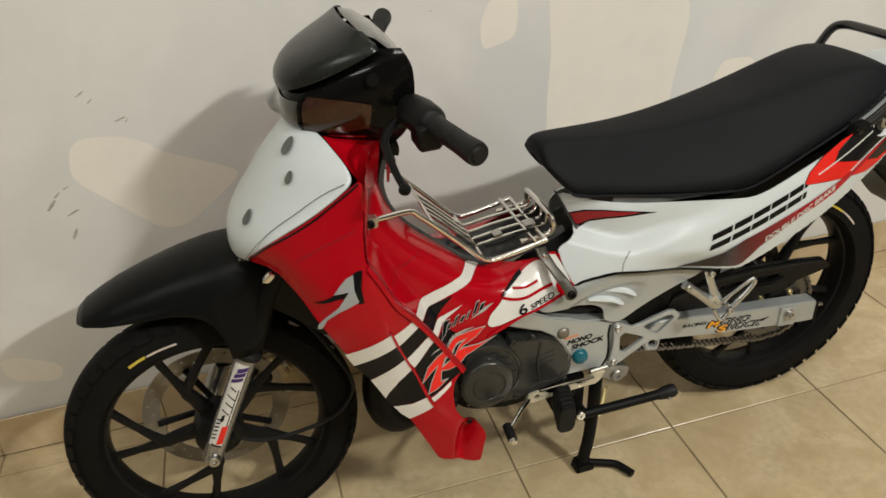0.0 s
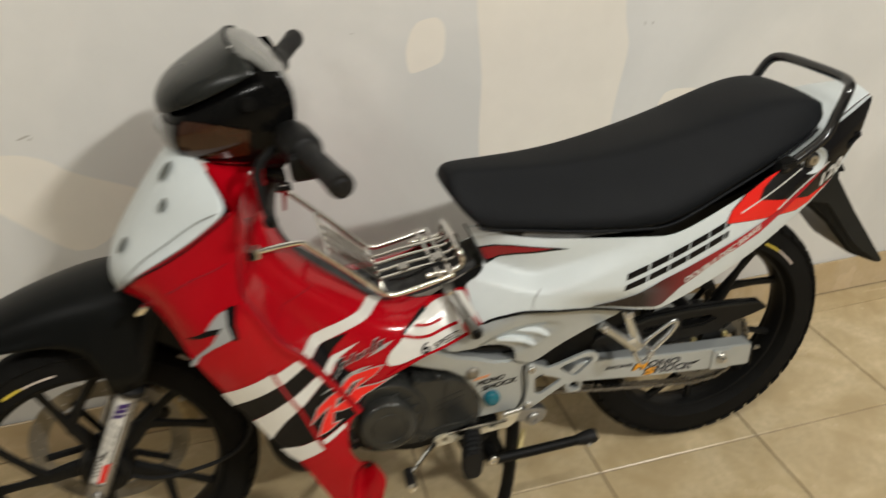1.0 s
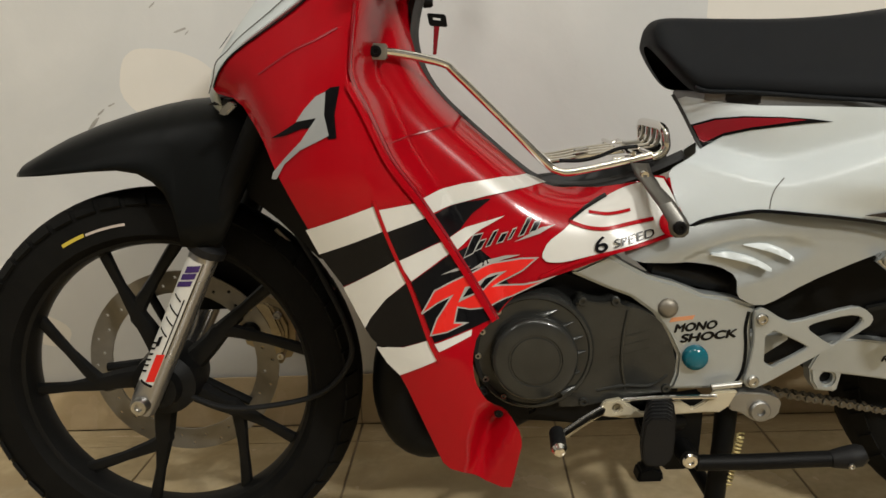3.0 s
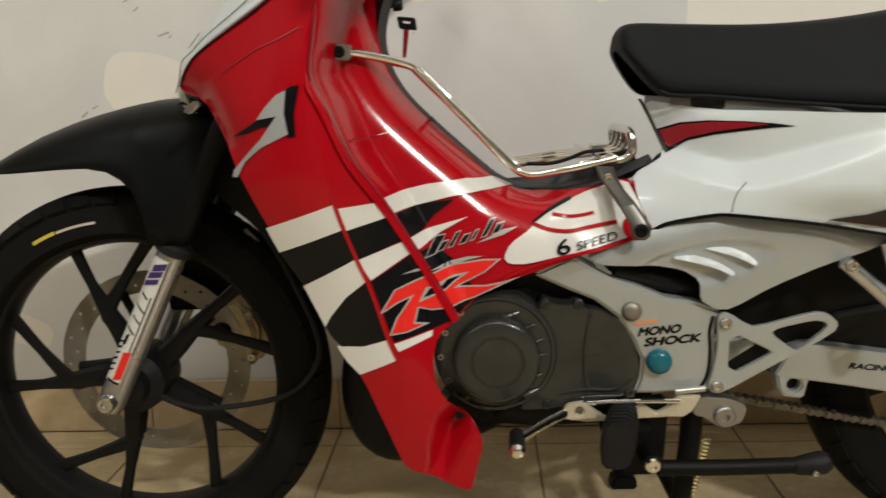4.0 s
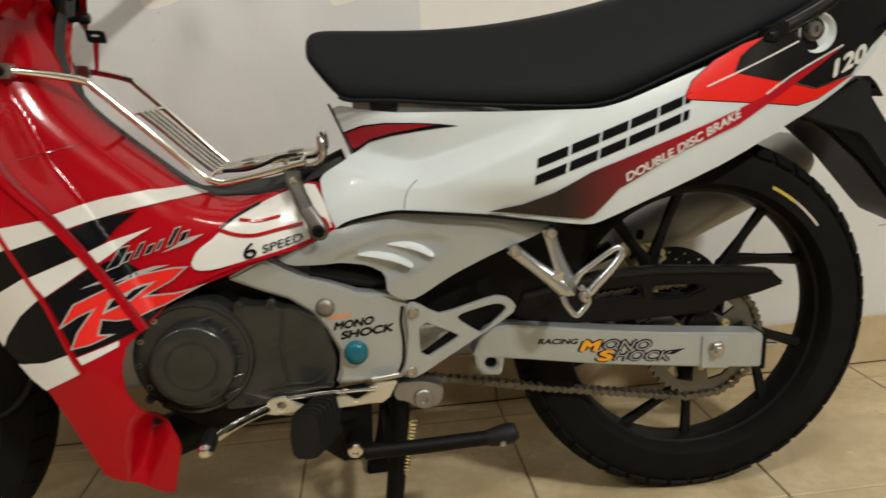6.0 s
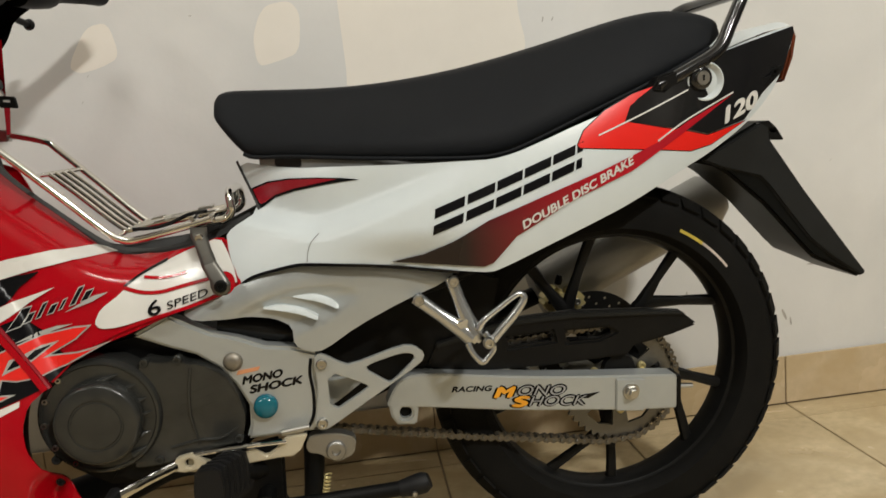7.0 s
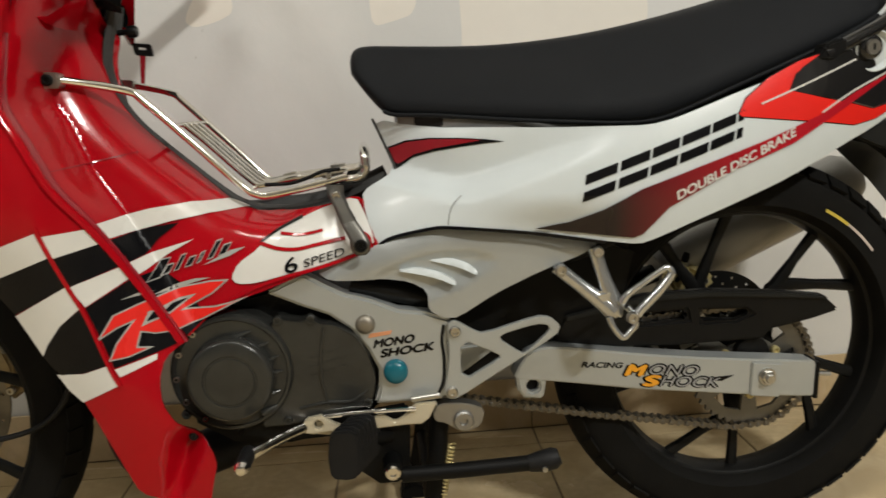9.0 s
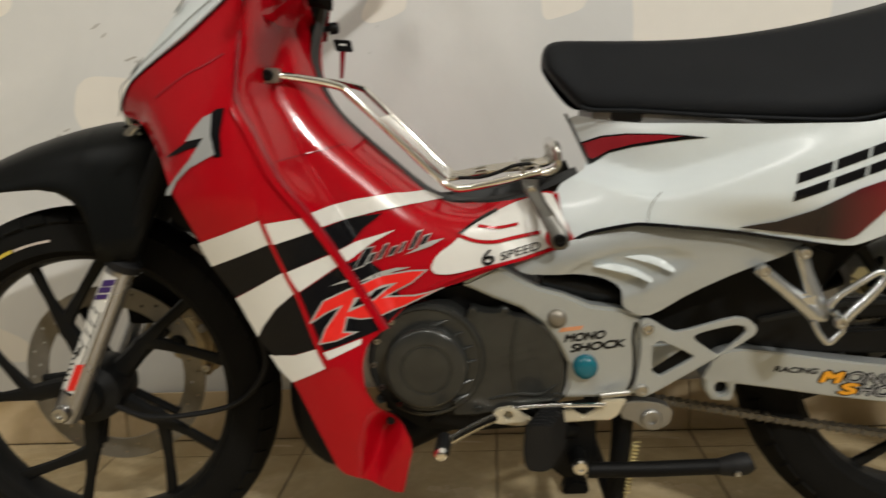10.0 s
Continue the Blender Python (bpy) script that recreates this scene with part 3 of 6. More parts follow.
for s in (-1, 1):
    leg = new("fork_leg")
    leg.parent = bike
    foot = Vector((FRONT[0] - 0.014, s * 0.090, FRONT[2] - 0.008))
    bm = tube([foot + RAKE * d for d in (-0.016, 0.0, 0.03, 0.235)], [0.018, 0.0195, 0.0195, 0.0205], 24, 1, False)
    slider = part("slider", bm, FORK, leg, "polished alloy fork slider")
    part("upper_tube", tube([foot + RAKE * 0.22, foot + RAKE * 0.52], 0.0165, 16, 1, False), DARK, leg)
    part("dust_seal", turned([(0.018, 0), (0.026, 0.004), (0.026, 0.014), (0.018, 0.02)], foot + RAKE * 0.232, 24, RAKE), GRIP, leg)
    part("axle_bolt", bolt_head((foot.x, foot.y + s * 0.016, foot.z), 0.013, 0.014, (0, s, 0)), STEEL, leg, "domed steel axle bolt")
    if s < 0:
        # sticker up the slider: white ground with red, black and purple blocks
        side = Vector((0, 0, 1)).cross(RAKE)
        across = Vector((RAKE.z, 0, -RAKE.x))
        def patch(d0, d1, w0, w1, mat, lift, name="sticker", slant=0.0):
            bm = bmesh.new()
            rows = []
            for k in range(7):
                row = []
                for j in range(5):
                    a = w0 + (w1 - w0) * j / 4
                    d = d0 + (d1 - d0) * k / 6 + slant * (a - w0)
                    row.append(bm.verts.new(foot + RAKE * d + (across * math.sin(a) + Vector((0, -1, 0)) * math.cos(a)) * (0.0195 + 0.001 * max(0, d - 0.03) / 0.205 + lift)))
                rows.append(row)
            for a, b in zip(rows, rows[1:]):
                for j in range(4):
                    bm.faces.new((a[j], a[j + 1], b[j + 1], b[j]))
            part(name, bm, mat, slider)
        patch(0.030, 0.226, -1.1, 0.26, WHITE_VINYL, 0.0006)
        patch(0.036, 0.080, -0.30, 0.22, RED_BRIGHT, 0.0014, slant=0.010)
        patch(0.031, 0.035, -0.75, 0.22, BLACK_VINYL, 0.0014, "print_bar")
        for k in range(3):
            patch(0.180 + 0.012 * k, 0.188 + 0.013 * k, -0.85 + 0.12 * k, 0.1 + 0.06 * k, PURPLE, 0.0014, "print_bar", 0.012)
        for k in range(6):
            patch(0.044 + 0.009 * k, 0.0470 + 0.009 * k, -0.98, -0.55, BLACK_VINYL, 0.0014, "print_bar", 0.012)
        patch(0.088, 0.104, -0.62, -0.36, BLACK_VINYL, 0.0014, "print_bar", 0.020)
        for k in range(4):
            patch(0.116 + 0.018 * k, 0.1185 + 0.018 * k, -0.80 + 0.1 * (k % 2), -0.10 + 0.1 * (k % 3), BLACK_VINYL, 0.0014, "print_bar", -0.010)
        patch(0.084, 0.170, 0.02, 0.10, BLACK_VINYL, 0.0014, "print_bar")
        patch(0.080, 0.226, 0.30, 0.36, BLACK_VINYL, 0.0008, "print_bar")

# front brake caliper on the far side, with its hose, and the near-side speedometer drive
caliper = new("front_caliper")
caliper.parent = bike
caliper["label"] = "gold front brake caliper behind the wheel"
bm = slab([(-0.552, 0.352), (-0.536, 0.380), (-0.505, 0.387), (-0.475, 0.372), (-0.461, 0.340), (-0.463, 0.300), (-0.476, 0.275), (-0.500, 0.272), (-0.512, 0.292), (-0.540, 0.308)], 0.036, 0.085, 0.010)
body = part("caliper_body", bm, CALIPER, caliper)
part("piston_cap", turned([(0, 0), (0.012, 0), (0.015, 0.006), (0.015, 0.02), (0, 0.02)], (-0.528, 0.024, 0.333), 20), BLACK, body)
part("body_rib", slab([(-0.505, 0.380), (-0.492, 0.376), (-0.476, 0.330), (-0.480, 0.285), (-0.490, 0.284), (-0.496, 0.330)], 0.028, 0.040, 0.004), CALIPER, body)
for x, z in ((-0.484, 0.358), (-0.484, 0.292)):
    part("bolt", bolt_head((x, 0.032, z), 0.0065, 0.006), STEEL, body)
part("mount_bracket", slab([(-0.62, 0.43), (-0.56, 0.46), (-0.50, 0.42), (-0.50, 0.35), (-0.53, 0.34), (-0.57, 0.36), (-0.62, 0.36)], 0.066, 0.082, 0.003), DARK, caliper)
part("speedometer_cable", tube([(-0.62, -0.05, 0.275), (-0.56, -0.058, 0.250), (-0.495, -0.06, 0.248), (-0.41, -0.06, 0.265), (-0.365, -0.06, 0.31), (-0.362, -0.06, 0.36), (-0.40, -0.05, 0.45), (-0.45, -0.04, 0.55), (-0.47, -0.03, 0.66)], 0.0042, 8), GRIP, bike, "black speedometer cable")
part("brake_hose", tube([(-0.50, 0.06, 0.37), (-0.45, 0.07, 0.43), (-0.44, 0.06, 0.52), (-0.46, 0.04, 0.64)], 0.0045, 8), GRIP, bike, "black brake hose")
part("fork_brace_rod", tube([(-0.457, -0.04, 0.507), (-0.42, -0.03, 0.46), (-0.383, -0.03, 0.412)], 0.0035, 8), STEEL, bike)

# front fender: an arched crown with side skirts over the fork legs
stations = [(-0.818, 0.603, 0.594, 0.030, 0.0), (-0.803, 0.615, 0.596, 0.048, 0.002), (-0.77, 0.632, 0.598, 0.062, 0.005), (-0.74, 0.646, 0.600, 0.069, 0.007), (-0.69, 0.664, 0.603, 0.075, 0.010), (-0.65, 0.675, 0.604, 0.079, 0.013), (-0.62, 0.682, 0.599, 0.081, 0.016), (-0.60, 0.686, 0.588, 0.082, 0.019), (-0.585, 0.688, 0.573, 0.083, 0.022), (-0.576, 0.690, 0.553, 0.084, 0.025), (-0.571, 0.690, 0.530, 0.084, 0.027), (-0.567, 0.691, 0.502, 0.084, 0.029), (-0.545, 0.692, 0.500, 0.084, 0.030), (-0.515, 0.693, 0.505, 0.082, 0.028), (-0.495, 0.693, 0.54, 0.079, 0.024), (-0.478, 0.692, 0.575, 0.075, 0.018), (-0.462, 0.690, 0.63, 0.068, 0.010)]
bm = bmesh.new()
rows = []
for x, top, low, w, flare in stations:
    row = []
    for k in range(-10, 11):
        u = abs(k) / 10
        y = math.copysign(w * min(1.0, math.sin(min(u / 0.55, 1) * math.pi / 2) ** 0.9) + flare * ease((u - 0.35) / 0.65), k)
        crown = min(0.045, (top - low) * 0.8)
        z = top - crown * (1 - math.cos(min(u / 0.55, 1) * math.pi / 2)) - max(0, u - 0.55) / 0.45 * max(0, top - crown - low)
        row.append(bm.verts.new((x, y, z)))
    rows.append(row)
for a, b in zip(rows, rows[1:]):
    for k in range(20):
        bm.faces.new((a[k], a[k + 1], b[k + 1], b[k]))
fender = part("front_fender", bm, FENDER, bike, "matt black plastic front mudguard")
mod = fender.modifiers.new("thick", "SOLIDIFY")
mod.thickness, mod.offset = 0.004, -1
part("fender_clip", slab([(-0.520, 0.684), (-0.500, 0.692), (-0.487, 0.690), (-0.495, 0.682)], -0.090, -0.06, 0.002), GLOSS, fender)
part("reflector", slab([(-0.486, 0.676), (-0.470, 0.690), (-0.462, 0.684), (-0.475, 0.672)], -0.165, -0.150, 0.002), CHROME, bike, "small bright clip under the nose")

# ---- body panels ----
COWL_BASE = surface([(-0.417, 0.605, -0.221), (-0.375, 0.543, -0.228), (-0.331, 0.475, -0.227), (-0.26, 0.37, -0.222), (-0.149, 0.193, -0.224), (-0.335, 0.7, -0.235), (-0.306, 0.62, -0.245), (-0.293, 0.566, -0.247), (-0.228, 0.376, -0.235), (-0.27, 0.62, -0.165), (-0.244, 0.579, -0.16), (-0.16, 0.412, -0.188), (-0.503, 0.698, -0.130), (-0.468, 0.740, -0.165), (-0.43, 0.69, -0.195), (-0.287, 0.741, -0.133), (-0.091, 0.483, -0.169), (-0.024, 0.494, -0.163), (0.081, 0.508, -0.147), (-0.22, 0.68, -0.142), (-0.25, 0.70, -0.145), (-0.292, 0.692, -0.152), (-0.262, 0.652, -0.152), (-0.238, 0.61, -0.150), (-0.1, 0.56, -0.165), (0.04, 0.56, -0.11), (-0.325, 0.79, -0.210), (-0.31, 0.842, -0.204), (-0.365, 0.8, -0.192), (-0.42, 0.768, -0.180), (-0.275, 0.82, -0.118), (-0.25, 0.86, -0.095)])

SHIELD = surface([(-0.417, 0.605, -0.221), (-0.375, 0.543, -0.228), (-0.331, 0.475, -0.227), (-0.26, 0.37, -0.222), (-0.149, 0.193, -0.224), (-0.335, 0.7, -0.235), (-0.306, 0.62, -0.245), (-0.293, 0.566, -0.247), (-0.228, 0.376, -0.235), (-0.503, 0.698, -0.13), (-0.468, 0.74, -0.165), (-0.43, 0.69, -0.195), (-0.325, 0.79, -0.21), (-0.31, 0.842, -0.204), (-0.365, 0.8, -0.192), (-0.42, 0.768, -0.18), (-0.245, 0.565, -0.222), (-0.201, 0.488, -0.212), (-0.16, 0.412, -0.205)], 0.012)
CREASE = np.array([(-0.324, 0.730), (-0.322, 0.712), (-0.318, 0.668), (-0.305, 0.617), (-0.293, 0.569), (-0.283, 0.533), (-0.271, 0.497), (-0.259, 0.465), (-0.241, 0.403), (-0.229, 0.374)])
FRONT_EDGE = np.array([(-0.503, 0.700), (-0.461, 0.691), (-0.432, 0.652), (-0.404, 0.602), (-0.390, 0.570)])
TRIM_EDGE = np.array([(-0.246, 0.80), (-0.243, 0.745), (-0.232, 0.712), (-0.212, 0.683), (-0.185, 0.655), (-0.150, 0.622), (-0.117, 0.592), (-0.092, 0.573), (-0.06, 0.562), (-0.02, 0.560), (0.024, 0.567)])


TRIM_EDGE = np.array([(p.x, p.y) for p in glide([(x, z, 0) for x, z in TRIM_EDGE], 5)])
JOINT = np.array([(-0.304, 0.860), (-0.308, 0.790), (-0.318, 0.730), (-0.316, 0.702), (-0.302, 0.676), (-0.288, 0.643), (-0.274, 0.611), (-0.245, 0.565), (-0.201, 0.488), (-0.16, 0.412), (-0.12, 0.35)])
JOINT = np.array([(p.x, p.y) for p in glide([(x, z, 0) for x, z in JOINT], 5)])


def gap_to(line, x, z):
    """Distance of (x, z) from a line of points."""
    a, d = line[:-1], np.diff(line, axis=0)
    p = np.array((x, z))
    t = np.clip(((p - a) * d).sum(1) / (d ** 2).sum(1), 0, 1)
    return float(np.sqrt(((p - a - t[:, None] * d) ** 2).sum(1)).min())


def COWL(x, z):
    """Depth of the leg shields: an even tunnel side behind the joint, rolled over towards the trimmed edge."""
    gap = gap_to(TRIM_EDGE, x, z)
    fade = min(1.0, max(0.0, (0.04 - x) / 0.08))
    boot = (0.036 * ease((x + 0.193 + 0.15 * (0.3 - z)) / 0.030) - 0.034 * ease((x + 0.163 + 0.55 * (0.29 - z) * (z < 0.29)) / 0.034)) * ease((0.322 - z) / 0.05)
    y = SHIELD(x, z) + boot
    if z > 0.60:
        y += 0.015 * max(0.0, 1 - gap_to(FRONT_EDGE, x, z) / 0.048) ** 2 * ease((z - 0.60) / 0.05)
    fold = max(0.0, x - float(np.interp(z, CREASE[::-1, 1], CREASE[::-1, 0])))
    y += 0.30 * min(fold, 0.05) * ease((z - 0.27) / 0.19) * ease((0.73 - z) / 0.05)
    if x > np.interp(z, JOINT[::-1, 1], JOINT[::-1, 0]) and z > 0.40:
        a, b = x + 0.17, z - 0.58
        side = -0.1516 + 0.150 * a + 0.225 * b + 0.1394 * a * a + 1.12 * a * b + 0.42 * b * b
        back = COWL_BASE(x, z)
        back += (side - back) * ease((0.02 - x) / 0.06) * ease((0.80 - z) / 0.06)
        y += (back - y) * ease(gap_to(JOINT, x, z) / 0.030)
    return y + fade * (0.0044 * math.log1p(math.exp((0.043 - gap) / 0.0095)) + 0.0105 * math.log1p(math.exp(min((0.018 - gap) / 0.003, 30.0))))


def TAIL(x, z):
    """Depth of the tail panel: one long curve with a dish under the seat's nose and a tucked lower edge."""
    y = 0.2208 + 0.0327 * x + 0.8285 * x * x - 0.0608 * x ** 3 - 1.5779 * z - 1.2651 * z * x + 1.9066 * z * z
    y -= 0.012 * math.exp(-((x - 0.07) ** 2 + (z - 0.50) ** 2) / 0.008)
    ridge = 0.571 + math.hypot(0.32 * (x - 0.2), 0.007)
    y += 0.032 * ease((z - ridge + 0.020) / 0.036) * (1 - ease((z - ridge) / 0.078)) * (1 - ease((x - 0.20) / 0.26))
    return y + 0.020 * ease((0.568 - z) / 0.055) * math.exp(-((x - 0.31) / 0.085) ** 2)



def both(name, bm, mat, label=""):
    other = flipped(bm)
    near = part(name, bm, mat, bike, label)
    part(name, other, mat, bike, label)
    return near


shield = both("leg_shield", shell([(-0.503, 0.700), (-0.487, 0.722), (-0.468, 0.740), (-0.445, 0.754), (-0.4186, 0.768), (-0.380, 0.790), (-0.350, 0.811), (-0.320, 0.832), (-0.306, 0.842), (-0.300, 0.835), (-0.304, 0.800), (-0.313, 0.751), (-0.319, 0.725), (-0.316, 0.702), (-0.302, 0.676), (-0.288, 0.643), (-0.274, 0.611), (-0.245, 0.565), (-0.201, 0.488), (-0.16, 0.412), (-0.182, 0.396), (-0.189, 0.37), (-0.187, 0.341), (-0.175, 0.318), (-0.165, 0.308), (-0.151, 0.3), (-0.134, 0.276), (-0.130, 0.256), (-0.136, 0.236), (-0.141, 0.215), (-0.147, 0.193), (-0.196, 0.216), (-0.228, 0.227), (-0.24, 0.258), (-0.278, 0.356), (-0.305, 0.397), (-0.339, 0.468), (-0.375, 0.542), (-0.404, 0.602), (-0.432, 0.652), (-0.461, 0.691)], COWL, rounded=0.0028, step=0.009), RED, "glossy red leg shield with white and black chequered stripes")
inner = both("inner_shield", shell([(-0.296, 0.846), (-0.304, 0.800), (-0.313, 0.751), (-0.319, 0.725), (-0.316, 0.702), (-0.302, 0.676), (-0.288, 0.643), (-0.274, 0.611), (-0.245, 0.565), (-0.201, 0.488), (-0.16, 0.412), (-0.126, 0.441), (-0.091, 0.455), (-0.055, 0.465), (-0.001, 0.482), (0.09, 0.506), (0.086, 0.529), (0.077, 0.556), (0.068, 0.573), (0.024, 0.561), (-0.021, 0.555), (-0.064, 0.556), (-0.096, 0.568), (-0.12, 0.589), (-0.155, 0.622), (-0.19, 0.655), (-0.217, 0.684), (-0.233, 0.709), (-0.242, 0.737), (-0.246, 0.772), (-0.246, 0.800), (-0.247, 0.868)], lambda x, z: COWL(x, z) + 0.0015, rounded=0.0014, step=0.0042), RED, "glossy red inner leg shield and tunnel side")

part("fixing_screw", bolt_head((-0.158, COWL(-0.158, 0.292), 0.292), 0.006, 0.005), BLACK, shield)
true_normals(shield, COWL)
true_normals(inner, COWL)
# the far shield is tucked in at the neck and under the nose
for v in bpy.data.objects["inner_shield.001"].data.vertices:
    slip = ease((-0.03 - v.co.x) / 0.06)
    v.co.x -= 0.040 * slip
    v.co.z -= 0.014 * slip
for v in bpy.data.objects["leg_shield.001"].data.vertices:
    tuck = ease((v.co.z - 0.68) / 0.06)
    v.co.y -= 0.030 * tuck
    v.co.z -= 0.030 * tuck
    v.co.x += 0.010 * tuck * ease((-0.33 - v.co.x) / 0.04) - 0.030 * tuck * ease((v.co.x + 0.33) / 0.04)


def print_on(parent, outline, mat, depth=COWL, lift=0.0010, corner=0, name="stripe", holes=()):
    return true_normals(part(name, decal(outline, depth, lift + 0.0007, corner, 0.006, holes), mat, parent), depth, 0.006)


for shape in ([(-0.377, 0.541), (-0.295, 0.568), (-0.286, 0.538), (-0.364, 0.511)], [(-0.293, 0.563), (-0.25, 0.565), (-0.238, 0.546), (-0.284, 0.536)], [(-0.339, 0.469), (-0.327, 0.475), (-0.275, 0.501), (-0.263, 0.474), (-0.289, 0.454), (-0.309, 0.43), (-0.317, 0.416)], [(-0.272, 0.5), (-0.217, 0.516), (-0.208, 0.502), (-0.258, 0.474)], [(-0.305, 0.392), (-0.272, 0.392), (-0.24, 0.401), (-0.229, 0.376), (-0.278, 0.355), (-0.293, 0.371)], [(-0.234, 0.395), (-0.188, 0.405), (-0.189, 0.398), (-0.229, 0.385)]):
    print_on(shield, shape, WHITE_VINYL)
for shape in ([(-0.364, 0.511), (-0.286, 0.538), (-0.275, 0.501), (-0.327, 0.476), (-0.339, 0.471)], [(-0.284, 0.536), (-0.238, 0.546), (-0.219, 0.517), (-0.272, 0.5)], [(-0.317, 0.416), (-0.309, 0.43), (-0.289, 0.454), (-0.263, 0.473), (-0.239, 0.402), (-0.272, 0.393), (-0.299, 0.391), (-0.31, 0.403)], [(-0.258, 0.473), (-0.208, 0.5), (-0.161, 0.415), (-0.187, 0.407), (-0.234, 0.397)]):
    print_on(shield, shape, BLACK_VINYL)
for shape in ([(-0.24, 0.569), (-0.192, 0.578), (-0.142, 0.582), (-0.106, 0.577), (-0.08, 0.564), (-0.121, 0.566), (-0.164, 0.561), (-0.206, 0.553), (-0.23, 0.55)], [(-0.215, 0.517), (-0.193, 0.524), (-0.141, 0.536), (-0.172, 0.521), (-0.194, 0.507), (-0.206, 0.501)]):
    print_on(inner, shape, WHITE_VINYL)
for shape in ([(-0.23, 0.548), (-0.192, 0.555), (-0.157, 0.558), (-0.182, 0.541), (-0.197, 0.524), (-0.214, 0.518)], [(-0.204, 0.5), (-0.183, 0.504), (-0.16, 0.484), (-0.14, 0.453), (-0.126, 0.443), (-0.155, 0.42)]):
    print_on(inner, shape, BLACK_VINYL)
# emblem: swept angular strokes in orange-red with a grey border
EMBLEM = [(-0.2506, 0.4309), (-0.232, 0.4594), (-0.194, 0.4717), (-0.1594, 0.4797), (-0.1236, 0.4837), (-0.1007, 0.4832), (-0.1221, 0.4668), (-0.154, 0.4521), (-0.1206, 0.4517), (-0.1036, 0.4544), (-0.0779, 0.4603), (-0.1038, 0.4497), (-0.136, 0.4361), (-0.1669, 0.4281), (-0.1892, 0.4285), (-0.2039, 0.433), (-0.208, 0.4175), (-0.1908, 0.4139), (-0.218, 0.4065), (-0.2394, 0.4054), (-0.2308, 0.4254), (-0.2137, 0.4469), (-0.228, 0.4426)]
print_on(shield, EMBLEM, EMBLEM_GREY, lift=0.0015, name="emblem_border")
print_on(shield, shrunk(EMBLEM, 0.0019), RED_BRIGHT, lift=0.0021, name="emblem")
for ring, core in (([(-0.1846, 0.4588), (-0.1625, 0.4661), (-0.1411, 0.4691), (-0.1726, 0.4493), (-0.1781, 0.4532)], [(-0.1773, 0.4547), (-0.1692, 0.4618), (-0.152, 0.4649), (-0.172, 0.452)]), ([(-0.2037, 0.4396), (-0.1947, 0.4571), (-0.1846, 0.4581), (-0.176, 0.4489), (-0.1953, 0.4425)], [(-0.1978, 0.4452), (-0.1899, 0.4554), (-0.1847, 0.4561), (-0.1812, 0.4493)])):
    print_on(shield, ring, EMBLEM_GREY, lift=0.0027, name="emblem_border")
    print_on(shield, core, BLACK_VINYL, lift=0.0033, name="emblem_hole")
for stroke in ([(-0.1894, 0.4756), (-0.1663, 0.4828), (-0.1426, 0.4874), (-0.1234, 0.4872), (-0.1452, 0.4825), (-0.1643, 0.4768)], [(-0.2234, 0.4755), (-0.2047, 0.4809), (-0.1869, 0.4809), (-0.2026, 0.4776)], [(-0.1323, 0.5027), (-0.0965, 0.5188), (-0.0782, 0.5212), (-0.0981, 0.5117)]):
    print_on(inner, stroke, EMBLEM_GREY, lift=0.0012, name="emblem_stroke")
# maker's script: slanted black bars with grey edges
for k, (h, w) in enumerate(((0.023, 0.011), (0.012, 0.007), (0.019, 0.005), (0.012, 0.007), (0.013, 0.004), (0.022, 0.006), (0.013, 0.008))):
    x, z = -0.194 + 0.0138 * k, 0.4925 + 0.0036 * k
    for grow, mat, lift in ((0.0015, EMBLEM_GREY, 0.0013), (0.0, BLACK_VINYL, 0.0019)):
        print_on(inner, [(x - grow, z - grow), (x + w + grow * 0.4, z + 0.002 - grow), (x + w + h * 0.55 + grow, z + h + grow), (x + h * 0.55 - grow * 0.4, z + h - 0.002 + grow)], mat, lift=lift, name="script_bar")
print_on(shield, [(-0.4124, 0.6465), (-0.3917, 0.6568), (-0.3744, 0.6666), (-0.3637, 0.6778), (-0.3495, 0.6926), (-0.3359, 0.7017), (-0.3254, 0.7026), (-0.3322, 0.6717), (-0.3313, 0.6465), (-0.3399, 0.6455), (-0.352, 0.6595), (-0.3719, 0.6575), (-0.3922, 0.6504)], BLACK_VINYL, lift=0.0008, name="flash_shadow")
print_on(shield, [(-0.4131, 0.6012), (-0.4104, 0.6091), (-0.3944, 0.625), (-0.373, 0.6439), (-0.3533, 0.6691), (-0.3778, 0.6654), (-0.3669, 0.6792), (-0.3528, 0.6927), (-0.3415, 0.6974), (-0.3440, 0.672), (-0.3397, 0.6494), (-0.3533, 0.6433), (-0.3738, 0.6342), (-0.3949, 0.6185), (-0.4064, 0.601)], SILVER_PRINT, lift=0.0014, name="flash")
part("crease", ribbon([(-0.2945, 0.574), (-0.293, 0.569), (-0.283, 0.533), (-0.271, 0.497), (-0.259, 0.465), (-0.241, 0.403), (-0.229, 0.374)], 0.0040, COWL, 0.0036), RED, shield)
part("joint_lip", ribbon([(-0.316, 0.705), (-0.302, 0.676), (-0.288, 0.643), (-0.274, 0.611), (-0.245, 0.565), (-0.201, 0.488), (-0.16, 0.412)], 0.0070, COWL, 0.0046), RED, shield)
part("joint_gap", ribbon([(x + 0.0052, z + 0.0015) for x, z in [(-0.310, 0.790), (-0.318, 0.730), (-0.316, 0.705), (-0.302, 0.676), (-0.288, 0.643), (-0.274, 0.611), (-0.245, 0.565), (-0.201, 0.488), (-0.16, 0.412)]], 0.0026, COWL, 0.0042), MAROON, shield)
